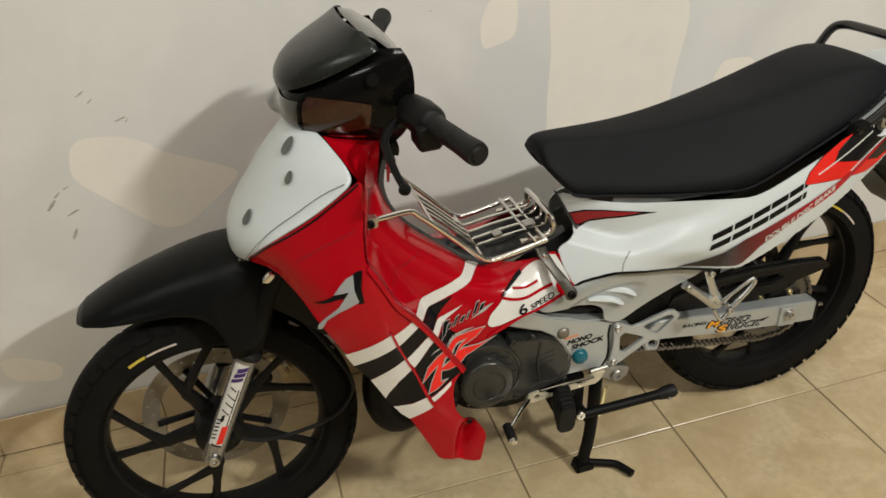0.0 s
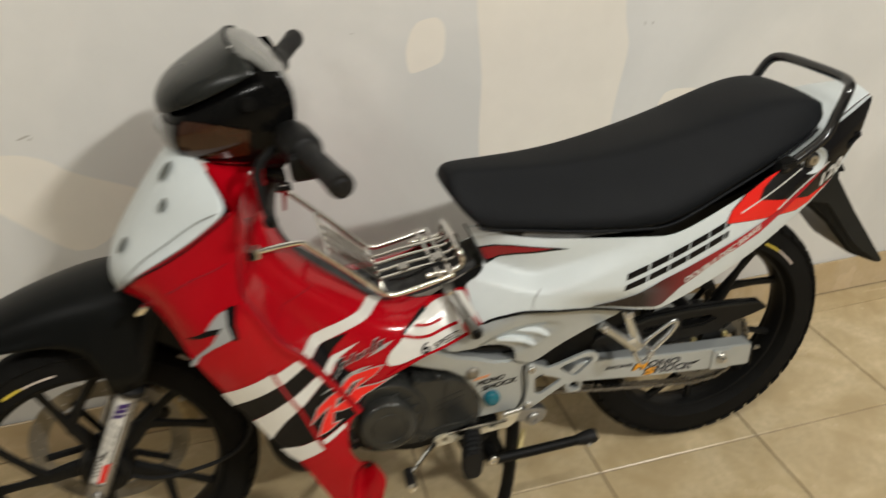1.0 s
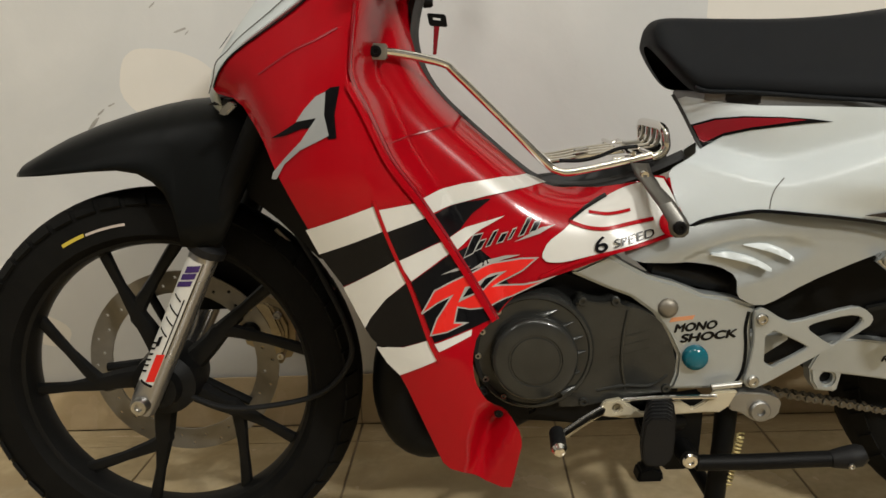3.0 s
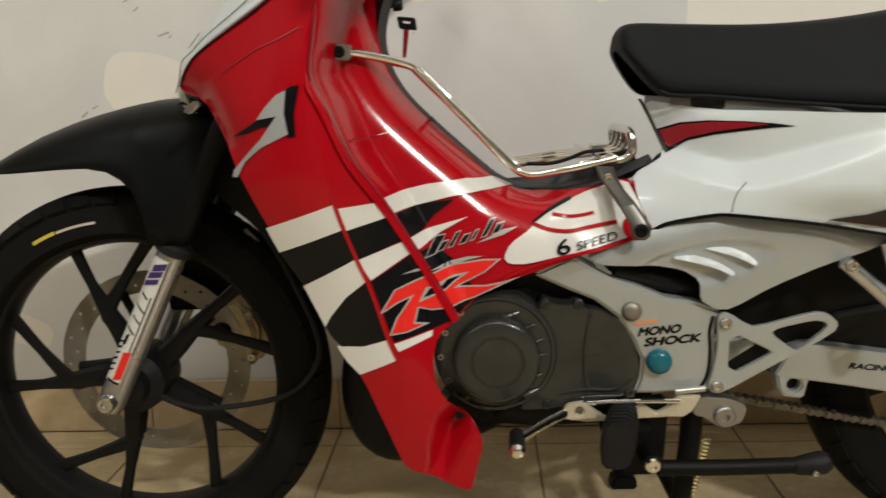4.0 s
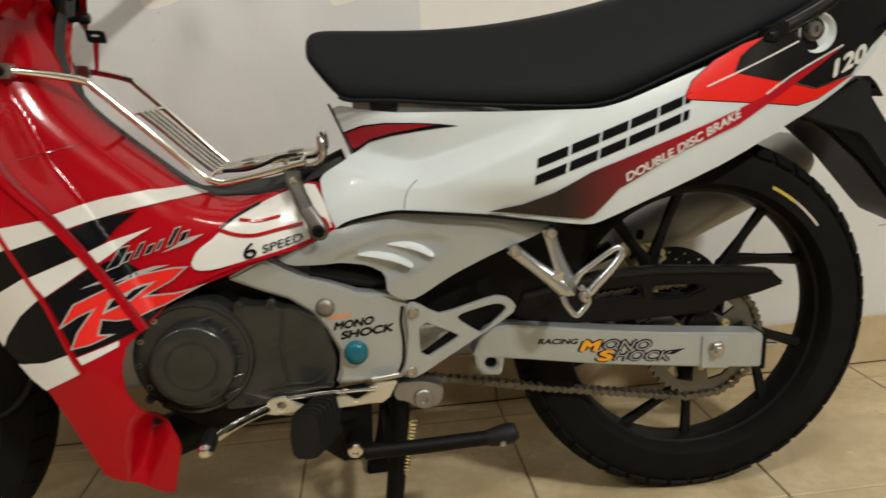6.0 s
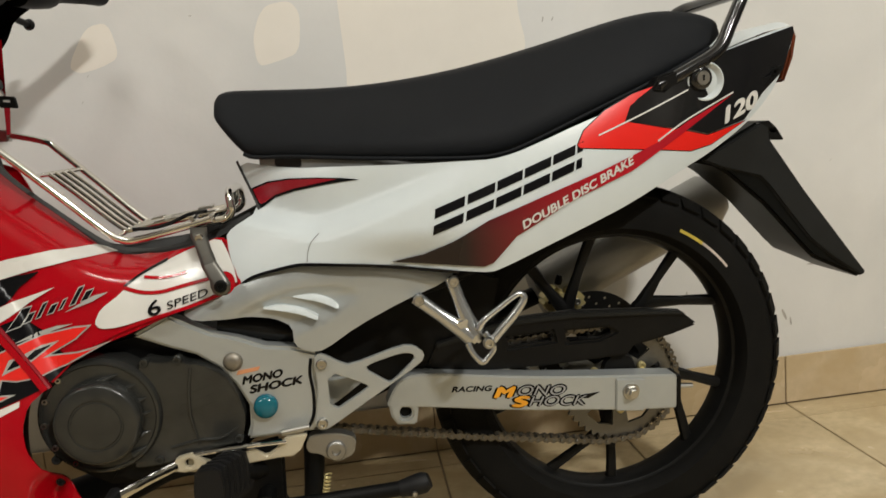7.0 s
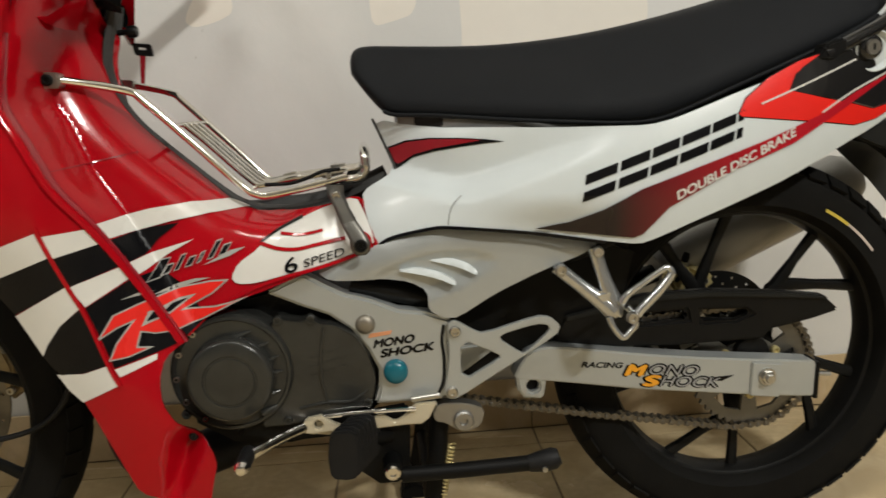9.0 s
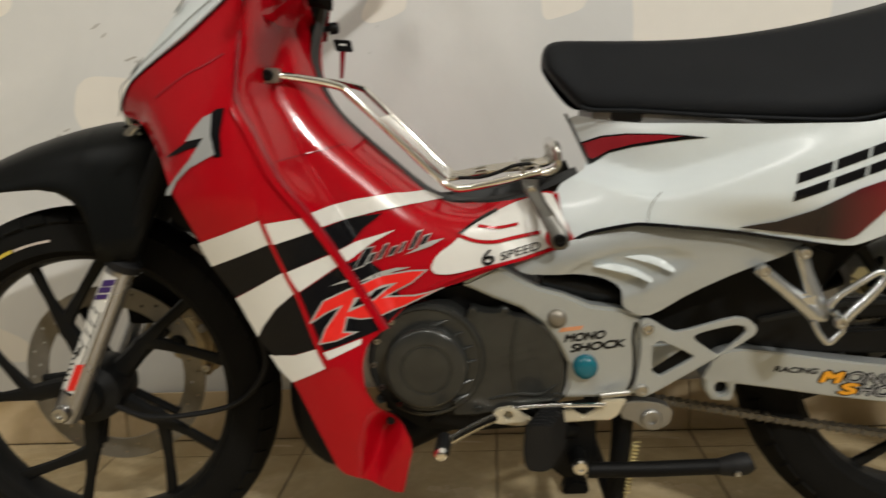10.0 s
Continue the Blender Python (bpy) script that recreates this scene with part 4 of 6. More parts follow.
part("panel_gap", ribbon([(-0.425, 0.719), (-0.381, 0.743), (-0.352, 0.754), (-0.326, 0.766)], 0.002, COWL, 0.0012), MAROON, shield)
part("moulded_step", ribbon([(-0.292, 0.632), (-0.25, 0.640), (-0.205, 0.648)], 0.0012, COWL, 0.0002), MAROON, inner)
# white flash with red swooshes and the gearbox lettering
print_on(inner, [(-0.098, 0.484), (-0.089, 0.501), (-0.063, 0.517), (-0.052, 0.531), (-0.007, 0.549), (0.024, 0.56), (0.065, 0.572), (0.076, 0.549), (0.083, 0.526), (0.086, 0.511), (0.032, 0.494), (-0.026, 0.483), (-0.069, 0.475), (-0.091, 0.476)], WHITE_VINYL, lift=0.0012, corner=1, name="white_flash")
part("swoosh", ribbon([(-0.059, 0.5235), (-0.0382, 0.5155), (-0.0148, 0.513), (0.0107, 0.5161), (0.0481, 0.5211)], 0.0042, COWL, 0.0036), RED, inner)
part("swoosh", ribbon([(-0.034, 0.5335), (-0.0123, 0.5303), (0.0039, 0.5308), (0.0196, 0.5328)], 0.0034, COWL, 0.0036), RED, inner)
part("swoosh", ribbon([(0.0735, 0.568), (0.0775, 0.5557), (0.0826, 0.5385), (0.0869, 0.5217), (0.0886, 0.5074)], 0.0042, COWL, 0.0036), RED, inner)
part("bolt_ring", decal([(0.0685 + 0.0145 * math.cos(2 * math.pi * k / 20), 0.5140 + 0.0145 * math.sin(2 * math.pi * k / 20)) for k in range(20)], COWL, 0.0042), RED, inner)
part("swoosh", ribbon([(-0.059, 0.525), (-0.037, 0.538), (-0.007, 0.55)], 0.003, COWL, 0.0034), BLACK_VINYL, inner)
part("swoosh", ribbon([(0.087, 0.508), (0.032, 0.492), (-0.026, 0.481), (-0.069, 0.470), (-0.10, 0.458)], 0.004, COWL, 0.0034), RED, inner)
part("lettering", lettering("6", (-0.030, 0.484), (-0.014, 0.487), COWL, 0.0046, 0.018, 0.15, 0.012), BLACK_VINYL, inner)
part("lettering", lettering("SPEED", (-0.006, 0.490), (0.046, 0.501), COWL, 0.0052, 0.0095, 0.25, 0.006), BLACK_VINYL, inner)

# rubber trim along the tunnel's upper edge
edge = [(-0.218, 0.860), (-0.226, 0.825), (-0.238, 0.790), (-0.243, 0.760), (-0.239, 0.733), (-0.229, 0.708), (-0.212, 0.683), (-0.185, 0.655), (-0.150, 0.622), (-0.117, 0.592), (-0.092, 0.573), (-0.06, 0.562), (-0.02, 0.560), (0.024, 0.567), (0.066, 0.581), (0.105, 0.597)]
bm = bmesh.new()
rows = []
line = glide([(x, z, 0) for x, z in edge], 4)
for k, p in enumerate(line):
    d = (line[min(k + 1, len(line) - 1)] - line[max(k - 1, 0)]).normalized()
    n = Vector((d.y, -d.x, 0)) if d.x * -1 < 0.99 else Vector((-1, 0, 0))
    n = n if n.x + n.y < 0 else -n
    w = 0.048
    rows.append([bm.verts.new((p.x + n.x * q, s * y, p.y + n.y * q)) for s, y, q in ((-1, w + 0.018, 0.010), (-1, w + 0.017, 0.003), (-1, w + 0.011, -0.001), (-1, w + 0.004, 0.001), (-1, w - 0.004, 0.022), (1, w - 0.004, 0.022), (1, w + 0.004, 0.001), (1, w + 0.011, -0.001), (1, w + 0.017, 0.003), (1, w + 0.018, 0.010))])
for a, b in zip(rows, rows[1:]):
    for k in range(9):
        bm.faces.new((a[k], a[k + 1], b[k + 1], b[k]))
for v in bm.verts:
    slip = ease((-0.03 - v.co.x) / 0.06) * (v.co.y > 0)
    v.co.x -= 0.036 * slip
    v.co.z -= 0.012 * slip
part("tunnel_trim", bm, TRIM, bike, "dark grey rubber trim along the tunnel")

# white nose cowl: rows from the centre line out to its edge
bm = bmesh.new()
rows = []
NOSE = [(-0.375, 0.905, -0.345, 0.085, 0.889), (-0.395, 0.890, -0.328, 0.140, 0.872), (-0.430, 0.850, -0.309, 0.200, 0.846), (-0.459, 0.815, -0.334, 0.197, 0.826), (-0.492, 0.772, -0.382, 0.189, 0.793), (-0.523, 0.730, -0.427, 0.177, 0.769), (-0.533, 0.697, -0.472, 0.162, 0.742), (-0.530, 0.667, -0.505, 0.118, 0.700), (-0.507, 0.645, -0.500, 0.070, 0.672)]
for xc, zc, xs, ys, zs in NOSE:
    row = []
    for k in range(-10, 11):
        u = abs(k) / 10
        row.append(bm.verts.new((xc + (xs - xc) * u ** 2.2, math.copysign(ys * u, k), zc + (zs - zc) * u ** 1.6)))
    rows.append(row)
for a, b in zip(rows, rows[1:]):
    for k in range(20):
        bm.faces.new((a[k], a[k + 1], b[k + 1], b[k]))
nose = part("nose_cowl", bm, WHITE, bike, "pearl white nose cowl with small air holes", 60)
nose.modifiers.new("round", "SUBSURF").levels = 1
mod = nose.modifiers.new("thick", "SOLIDIFY")
mod.thickness, mod.offset = 0.004, -1
part("edge_line", ribbon([(-0.497, 0.706), (-0.487, 0.720), (-0.468, 0.738), (-0.445, 0.752), (-0.4186, 0.766), (-0.380, 0.788), (-0.350, 0.809), (-0.320, 0.830), (-0.308, 0.840)], 0.0018, COWL, 0.0022), BLACK_VINYL, shield)


def nose_at(r, u):
    """A place on the nose cowl's near side: r along its rows, u from the centre line out to its edge."""
    xc, zc, xs, ys, zs = [float(np.interp(r, range(len(NOSE)), [row[c] for row in NOSE])) for c in range(5)]
    return Vector((xc + (xs - xc) * u ** 2.2, -ys * u, zc + (zs - zc) * u ** 1.6))


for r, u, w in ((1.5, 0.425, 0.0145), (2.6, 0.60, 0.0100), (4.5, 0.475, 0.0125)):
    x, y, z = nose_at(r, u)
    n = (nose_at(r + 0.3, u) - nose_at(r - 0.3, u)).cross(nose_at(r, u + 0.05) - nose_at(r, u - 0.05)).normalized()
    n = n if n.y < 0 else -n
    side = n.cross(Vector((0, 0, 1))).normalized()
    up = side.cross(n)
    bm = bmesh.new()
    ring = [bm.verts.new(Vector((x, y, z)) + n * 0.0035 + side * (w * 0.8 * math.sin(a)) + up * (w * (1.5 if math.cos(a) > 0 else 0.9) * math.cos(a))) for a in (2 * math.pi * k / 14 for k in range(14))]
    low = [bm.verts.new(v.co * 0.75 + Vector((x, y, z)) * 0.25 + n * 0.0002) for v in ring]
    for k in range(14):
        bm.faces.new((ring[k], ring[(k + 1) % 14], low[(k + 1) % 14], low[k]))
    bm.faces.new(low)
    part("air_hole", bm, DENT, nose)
seam = []
for r, u in ((7.0, 0.97), (6.5, 0.93), (6.0, 0.90), (5.5, 0.875), (5.0, 0.86), (4.5, 0.86), (4.0, 0.87), (3.5, 0.89), (3.0, 0.92), (2.4, 0.97)):
    seam.append(nose_at(r, u) + Vector((-0.0012, -0.0012, 0.0008)))
part("seam_line", tube(seam, 0.0008, 6, 4), RAIL_GREY, nose)

# red neck behind the shield's top edge, folded back to the steering head
for s in (-1, 1):
    bm = bmesh.new()
    rows = []
    for i in range(9):
        u = i / 8
        a = Vector((-0.304, s * 0.198, 0.838)).lerp(Vector((-0.338, s * 0.085, 0.882)), u)
        b = Vector((-0.262, s * 0.118, 0.800)).lerp(Vector((-0.240, s * 0.080, 0.880)), u)
        rows.append([bm.verts.new(a.lerp(b, k / 6) + Vector((0, 0, -0.012 * math.sin(math.pi * k / 6)))) for k in range(7)])
    for p, q in zip(rows, rows[1:]):
        for k in range(6):
            bm.faces.new((p[k], p[k + 1], q[k + 1], q[k]))
    part("neck_panel", bm, RED, bike)
# steering neck between the shields and the headlight unit
part("neck_cover", slab([(-0.315, 0.74), (-0.34, 0.80), (-0.335, 0.862), (-0.270, 0.862), (-0.275, 0.78), (-0.280, 0.70)], -0.045, 0.030, 0.008), BLACK, bike, "black cover round the steering neck")
part("inner_mudguard", slab([(-0.500, 0.620), (-0.420, 0.640), (-0.380, 0.560), (-0.330, 0.480), (-0.345, 0.445), (-0.398, 0.465), (-0.448, 0.520), (-0.488, 0.556)], -0.055, 0.055, 0.006), BLACK, bike, "black inner mudguard behind the front wheel")
# added black slab stands for the shade inside the neck
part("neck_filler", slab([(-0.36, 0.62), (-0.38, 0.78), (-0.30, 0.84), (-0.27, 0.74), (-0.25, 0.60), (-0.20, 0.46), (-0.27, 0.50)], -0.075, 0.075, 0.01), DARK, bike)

# ---- tail, side covers and seat ----
tail = both("tail_panel", shell([(0.094, 0.671), (0.109, 0.634), (0.12, 0.601), (0.082, 0.582), (0.073, 0.571), (0.08, 0.536), (0.088, 0.508), (0.11, 0.519), (0.157, 0.529), (0.184, 0.53), (0.248, 0.524), (0.305, 0.516), (0.378, 0.503), (0.424, 0.496), (0.442, 0.501), (0.497, 0.521), (0.539, 0.535), (0.631, 0.566), (0.719, 0.604), (0.767, 0.622), (0.831, 0.653), (0.872, 0.682), (0.9, 0.707), (0.939, 0.761), (0.954, 0.788), (0.951, 0.798), (0.904, 0.79), (0.851, 0.777), (0.805, 0.765), (0.764, 0.752), (0.688, 0.72), (0.626, 0.7), (0.555, 0.679), (0.513, 0.665), (0.472, 0.652), (0.44, 0.646), (0.394, 0.647), (0.32, 0.649), (0.247, 0.653), (0.169, 0.656)], TAIL, rounded=0.0022, step=0.006), WHITE, "pearl white tail panel with red, black and orange prints")
true_normals(tail, TAIL)
# the far panel starts further back, behind the tunnel
for v in bpy.data.objects["tail_panel.001"].data.vertices:
    v.co.x += 0.075 * ease((0.28 - v.co.x) / 0.16)
band_mat = material("fading_maroon_vinyl", (0.34, 0.006, 0.014), 0.28, vary=0.05, coat=0.1)
nt = band_mat.node_tree
pos = nt.nodes.new("ShaderNodeTexCoord")
cutx = nt.nodes.new("ShaderNodeSeparateXYZ")
nt.links.new(pos.outputs["Object"], cutx.inputs[0])
fade = nt.nodes.new("ShaderNodeMapRange")
fade.inputs["From Min"].default_value, fade.inputs["From Max"].default_value = 0.39, 0.60
nt.links.new(cutx.outputs[0], fade.inputs["Value"])
blend = nt.nodes.new("ShaderNodeMix")
blend.data_type = "RGBA"
blend.inputs[6].default_value, blend.inputs[7].default_value = (0.012, 0.006, 0.007, 1), (0.40, 0.006, 0.016, 1)
nt.links.new(fade.outputs["Result"], blend.inputs[0])
nt.links.new(blend.outputs[2], nt.nodes["Principled BSDF"].inputs["Base Color"])


def on_tail(outline, mat, lift=0.0010, name="stripe", corner=0):
    return true_normals(part(name, decal(outline, TAIL, lift, corner), mat, tail), TAIL, 0.006)


on_tail([(0.1120, 0.6320), (0.1367, 0.6404), (0.1679, 0.6429), (0.2067, 0.6414), (0.2379, 0.6384), (0.2628, 0.6343), (0.2373, 0.6329), (0.2054, 0.6296), (0.1736, 0.6249), (0.1455, 0.6174), (0.1235, 0.6035), (0.1185, 0.6110)], BLACK_VINYL)
on_tail([(0.1140, 0.6300), (0.1379, 0.638), (0.1677, 0.6409), (0.2066, 0.6399), (0.233, 0.6373), (0.2059, 0.6336), (0.174, 0.6288), (0.146, 0.6213), (0.1255, 0.609), (0.1210, 0.612)], MAROON, 0.0018)
on_tail(shrunk([(0.555, 0.654), (0.566, 0.672), (0.6, 0.696), (0.645, 0.715), (0.679, 0.723), (0.648, 0.706), (0.627, 0.679), (0.682, 0.666), (0.725, 0.657), (0.762, 0.648), (0.833, 0.662), (0.769, 0.635), (0.731, 0.629), (0.679, 0.636), (0.558, 0.65)], -0.0012), BLACK_VINYL, 0.0006)
on_tail([(0.555, 0.654), (0.566, 0.672), (0.6, 0.696), (0.645, 0.715), (0.679, 0.723), (0.648, 0.706), (0.627, 0.679), (0.682, 0.666), (0.725, 0.657), (0.762, 0.648), (0.833, 0.662), (0.769, 0.635), (0.731, 0.629), (0.679, 0.636), (0.558, 0.65)], RED_BRIGHT, 0.0012)
on_tail([(0.627, 0.679), (0.638, 0.699), (0.676, 0.721), (0.764, 0.752), (0.804, 0.764), (0.85, 0.775), (0.951, 0.797), (0.952, 0.788), (0.914, 0.728), (0.872, 0.701), (0.833, 0.664), (0.762, 0.65), (0.726, 0.659), (0.682, 0.667)], GLOSS, 0.0016)
on_tail([(0.291, 0.523), (0.335, 0.53), (0.374, 0.544), (0.423, 0.568), (0.504, 0.593), (0.589, 0.618), (0.68, 0.648), (0.727, 0.671), (0.811, 0.703), (0.756, 0.675), (0.678, 0.635), (0.633, 0.612), (0.544, 0.583), (0.46, 0.543), (0.427, 0.51), (0.414, 0.506), (0.342, 0.516)], band_mat, 0.0022)
part("stripe", ribbon([(0.586, 0.664), (0.658, 0.688), (0.732, 0.714)], 0.0020, TAIL, 0.0026), WHITE_VINYL, tail)
part("stripe", ribbon([(0.675, 0.648), (0.727, 0.674), (0.811, 0.705)], 0.0020, TAIL, 0.0030), WHITE_VINYL, tail)
# maker's name as six plain slanted double bars
for left, right in ((0.0, 0.195), (0.215, 0.395), (0.410, 0.580), (0.595, 0.775), (0.790, 0.945), (0.960, 1.0)):
    for low, high in ((0.0, 0.37), (0.63, 1.0)):
        quad = []
        for u, w in ((left, low), (right, low), (right, high), (left, high)):
            bx, bz = 0.349 + 0.208 * u, 0.5555 + 0.069 * u
            quad.append((bx + 0.0065 * w, bz + 0.034 * w))
        on_tail(quad, BLACK_VINYL, 0.0012, "name_bar")
part("lettering", lettering("DOUBLE DISC BRAKE", (0.470, 0.5515), (0.634, 0.6215), TAIL, 0.0034, 0.0105, 0.3, 0.03), WHITE_VINYL, tail)
part("lettering", lettering("120", (0.7945, 0.6625), (0.856, 0.683), TAIL, 0.0036, 0.0205, 0.5, 0.045), WHITE_VINYL, tail)
part("front_edge", ribbon([(0.094, 0.671), (0.109, 0.634), (0.121, 0.603)], 0.0035, TAIL, 0.002), TRIM, tail)
part("panel_gap", ribbon([(0.09, 0.509), (0.11, 0.5195), (0.157, 0.529), (0.184, 0.530), (0.248, 0.523), (0.305, 0.514), (0.38, 0.501)], 0.004, TAIL, 0.0015), BLACK_VINYL, tail)
# seat lock in its white dished ring
lock = new("seat_lock")
lock.parent = bike
part("ring", turned([(0.0255, 0.006), (0.0275, -0.002), (0.0270, -0.0045), (0.0255, -0.005), (0.0195, 0.001), (0, 0.002)], (0.7600, -0.146, 0.7235), 36), WHITE, lock)
part("barrel", turned([(0, -0.0095), (0.0125, -0.0095), (0.0150, -0.0085), (0.0165, -0.006), (0.0168, 0.004), (0, 0.004)], (0.7525, -0.146, 0.7285), 28), GLOSS, lock)
part("cylinder", turned([(0, -0.0135), (0.0092, -0.0135), (0.0104, -0.011), (0.0104, -0.008), (0, -0.008)], (0.7525, -0.146, 0.7285), 24), STEEL, lock)
part("keyhole", slab([(0.7514, 0.7245), (0.7536, 0.7245), (0.7540, 0.7325), (0.7518, 0.7325)], -0.1606, -0.159, 0), BLACK, lock)
part("seam_line", ribbon([(0.2017, 0.5692), (0.1905, 0.5596), (0.1846, 0.5475), (0.1818, 0.5335)], 0.0008, TAIL, 0.0010), RAIL_GREY, tail)
# white top of the tail between both panels
bm = bmesh.new()
rows = []
for x, z in ((0.70, 0.726), (0.764, 0.752), (0.805, 0.766), (0.851, 0.779), (0.904, 0.792), (0.952, 0.799)):
    w = -TAIL(x, z) - 0.006
    rows.append([bm.verts.new((x, w * k / 6, z + 0.010 * (1 - (k / 6) ** 2))) for k in range(-6, 7)])
for a, b in zip(rows, rows[1:]):
    for k in range(12):
        bm.faces.new((a[k], a[k + 1], b[k + 1], b[k]))
part("tail_top", bm, WHITE, bike, "pearl white tail top")
lamp = part("tail_lamp", slab([(0.950, 0.798), (0.958, 0.796), (0.963, 0.782), (0.957, 0.750), (0.941, 0.712), (0.936, 0.716), (0.949, 0.755)], -0.050, 0.050, 0.004), LENS_RED, bike, "red-brown tail lamp lens")
# solid black slab put in for the shaded hollow between the tail panels
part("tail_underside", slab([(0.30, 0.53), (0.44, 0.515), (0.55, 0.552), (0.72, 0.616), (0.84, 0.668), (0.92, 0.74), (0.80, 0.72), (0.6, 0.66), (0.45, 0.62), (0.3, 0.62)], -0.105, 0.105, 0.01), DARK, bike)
flap = part("rear_fender", slab([(0.778, 0.604), (0.891, 0.658), (0.907, 0.646), (0.907, 0.625), (0.962, 0.543), (1.072, 0.395), (1.064, 0.387), (0.979, 0.43), (0.96, 0.45), (0.894, 0.527), (0.838, 0.578), (0.815, 0.594)], -0.062, 0.062, 0.010), FENDER, bike, "matt black plastic rear mudguard flap")
part("side_rib", slab([(0.790, 0.606), (0.8257, 0.590), (0.8868, 0.571), (0.9035, 0.553), (0.9332, 0.512), (0.9711, 0.462), (1.0101, 0.428), (1.058, 0.393), (1.070, 0.396), (0.962, 0.543), (0.905, 0.628), (0.903, 0.646), (0.890, 0.655)], -0.067, -0.060, 0.003), FLAP, flap)
part("plate_bracket", slab([(0.898, 0.655), (0.9253, 0.6556), (0.938, 0.643), (0.9509, 0.6223), (0.9243, 0.6246)], -0.032, 0.032, 0.002, holes=[[(0.924, 0.642), (0.935, 0.641), (0.938, 0.635), (0.926, 0.637)]]), DARK, flap)

# grab rail
rail = [(0.684, -0.158, 0.722), (0.735, -0.150, 0.742), (0.786, -0.138, 0.766), (0.812, -0.128, 0.802), (0.834, -0.120, 0.838), (0.848, -0.104, 0.850), (0.858, -0.06, 0.852)]
rail = rail + [(x, -y, z) for x, y, z in rail[::-1]]
bar = part("grab_rail", tube(rail, 0.0098, 14, 6), GLOSS, bike, "glossy black tubular grab rail")
for s in (-1, 1):
    part("mount", slab([(0.672, 0.715), (0.684, 0.735), (0.71, 0.742), (0.715, 0.728), (0.695, 0.714)], s * 0.166, s * 0.140, 0.003), BLACK, bar)

# seat: lofted cross-sections
bm = bmesh.new()
rows = []
SEAT = [(0.068, 0.757, 0.737, 0.022, 0.040), (0.073, 0.770, 0.728, 0.030, 0.058), (0.086, 0.775, 0.709, 0.034, 0.074), (0.110, 0.774, 0.678, 0.038, 0.090), (0.126, 0.773, 0.672, 0.040, 0.096), (0.175, 0.770, 0.669, 0.046, 0.111), (0.255, 0.766, 0.660, 0.056, 0.129), (0.34, 0.769, 0.652, 0.068, 0.146), (0.42, 0.778, 0.646, 0.081, 0.156), (0.46, 0.785, 0.648, 0.084, 0.158), (0.50, 0.792, 0.659, 0.087, 0.156), (0.588, 0.811, 0.691, 0.093, 0.148), (0.674, 0.833, 0.722, 0.098, 0.138), (0.735, 0.840, 0.746, 0.099, 0.128), (0.785, 0.832, 0.768, 0.094, 0.114), (0.810, 0.820, 0.785, 0.086, 0.098), (0.822, 0.808, 0.797, 0.072, 0.08)]
for x, top, low, wt, wb in SEAT:
    h = top - low
    half = [(0, top - 0.002), (wt * 0.5, top - 0.003), (wt * 0.85, top - 0.006), (wt, top - 0.17 * h), (wt + (wb - wt) * 0.45, top - 0.40 * h), (wb - 0.004, top - 0.72 * h), (wb, low + 0.14 * h), (wb - 0.002, low), (wb - 0.03, low - 0.001)]
    rows.append([bm.verts.new((x, s * y, z)) for s, pts in ((-1, half[::-1]), (1, half[1:])) for y, z in pts])
for a, b in zip(rows, rows[1:]):
    for k in range(len(a) - 1):
        bm.faces.new((a[k], a[k + 1], b[k + 1], b[k]))
bm.faces.new(rows[0])
bm.faces.new(rows[-1][::-1])
seat = part("seat", bm, VINYL_SEAT, bike, "long black vinyl dual seat", 80)
seat.modifiers.new("round", "SUBSURF").levels = 2
seat.modifiers["round"].render_levels = 2
piping = [(x, -(wb + 0.001), low + 0.003) for x, top, low, wt, wb in SEAT[3:-2]]
part("seat_piping", tube(piping, 0.0028, 8, 3), VINYL_SEAT, seat)
part("seat_base", slab([(0.150, 0.655), (0.155, 0.674), (0.34, 0.655), (0.44, 0.648), (0.60, 0.695), (0.75, 0.755), (0.75, 0.74), (0.6, 0.67), (0.44, 0.63), (0.3, 0.63), (0.17, 0.645)], -0.060, 0.060, 0.004), TRIM, bike)
RAIL_TOP = [(0.128, 0.673), (0.150, 0.671), (0.188, 0.667), (0.279, 0.659), (0.405, 0.6515), (0.44, 0.650)]
seat_rail = part("seat_rail", slab(RAIL_TOP + [(x, z - 0.016) for x, z in RAIL_TOP[::-1]], -0.132, 0.132, 0.002), RAIL_GREY, bike, "grey seat support rail")
rubber_stop = part("rubber_stop", slab([(0.1507, 0.6735), (0.188, 0.669), (0.187, 0.656), (0.1495, 0.660)], -0.135, 0.135, 0.002), GRIP, bike)
for ob in (seat_rail, rubber_stop):
    for v in ob.data.vertices:
        v.co.y = math.copysign(min(abs(v.co.y), -TAIL(v.co.x, 0.652) - 0.006), v.co.y)

# silver side cover under the tail panel, with a louvred recess
COVER_TOP = ((0.007, 0.040, 0.090, 0.158, 0.184, 0.248, 0.308, 0.385), (0.480, 0.498, 0.512, 0.533, 0.534, 0.529, 0.520, 0.504))
DISH_TOP = ((0.06, 0.10, 0.14, 0.175, 0.21, 0.235, 0.27), (0.466, 0.484, 0.496, 0.5005, 0.499, 0.493, 0.478))
DISH_LOW = ((0.06, 0.11, 0.15, 0.19, 0.23, 0.27), (0.440, 0.440, 0.428, 0.440, 0.462, 0.478))


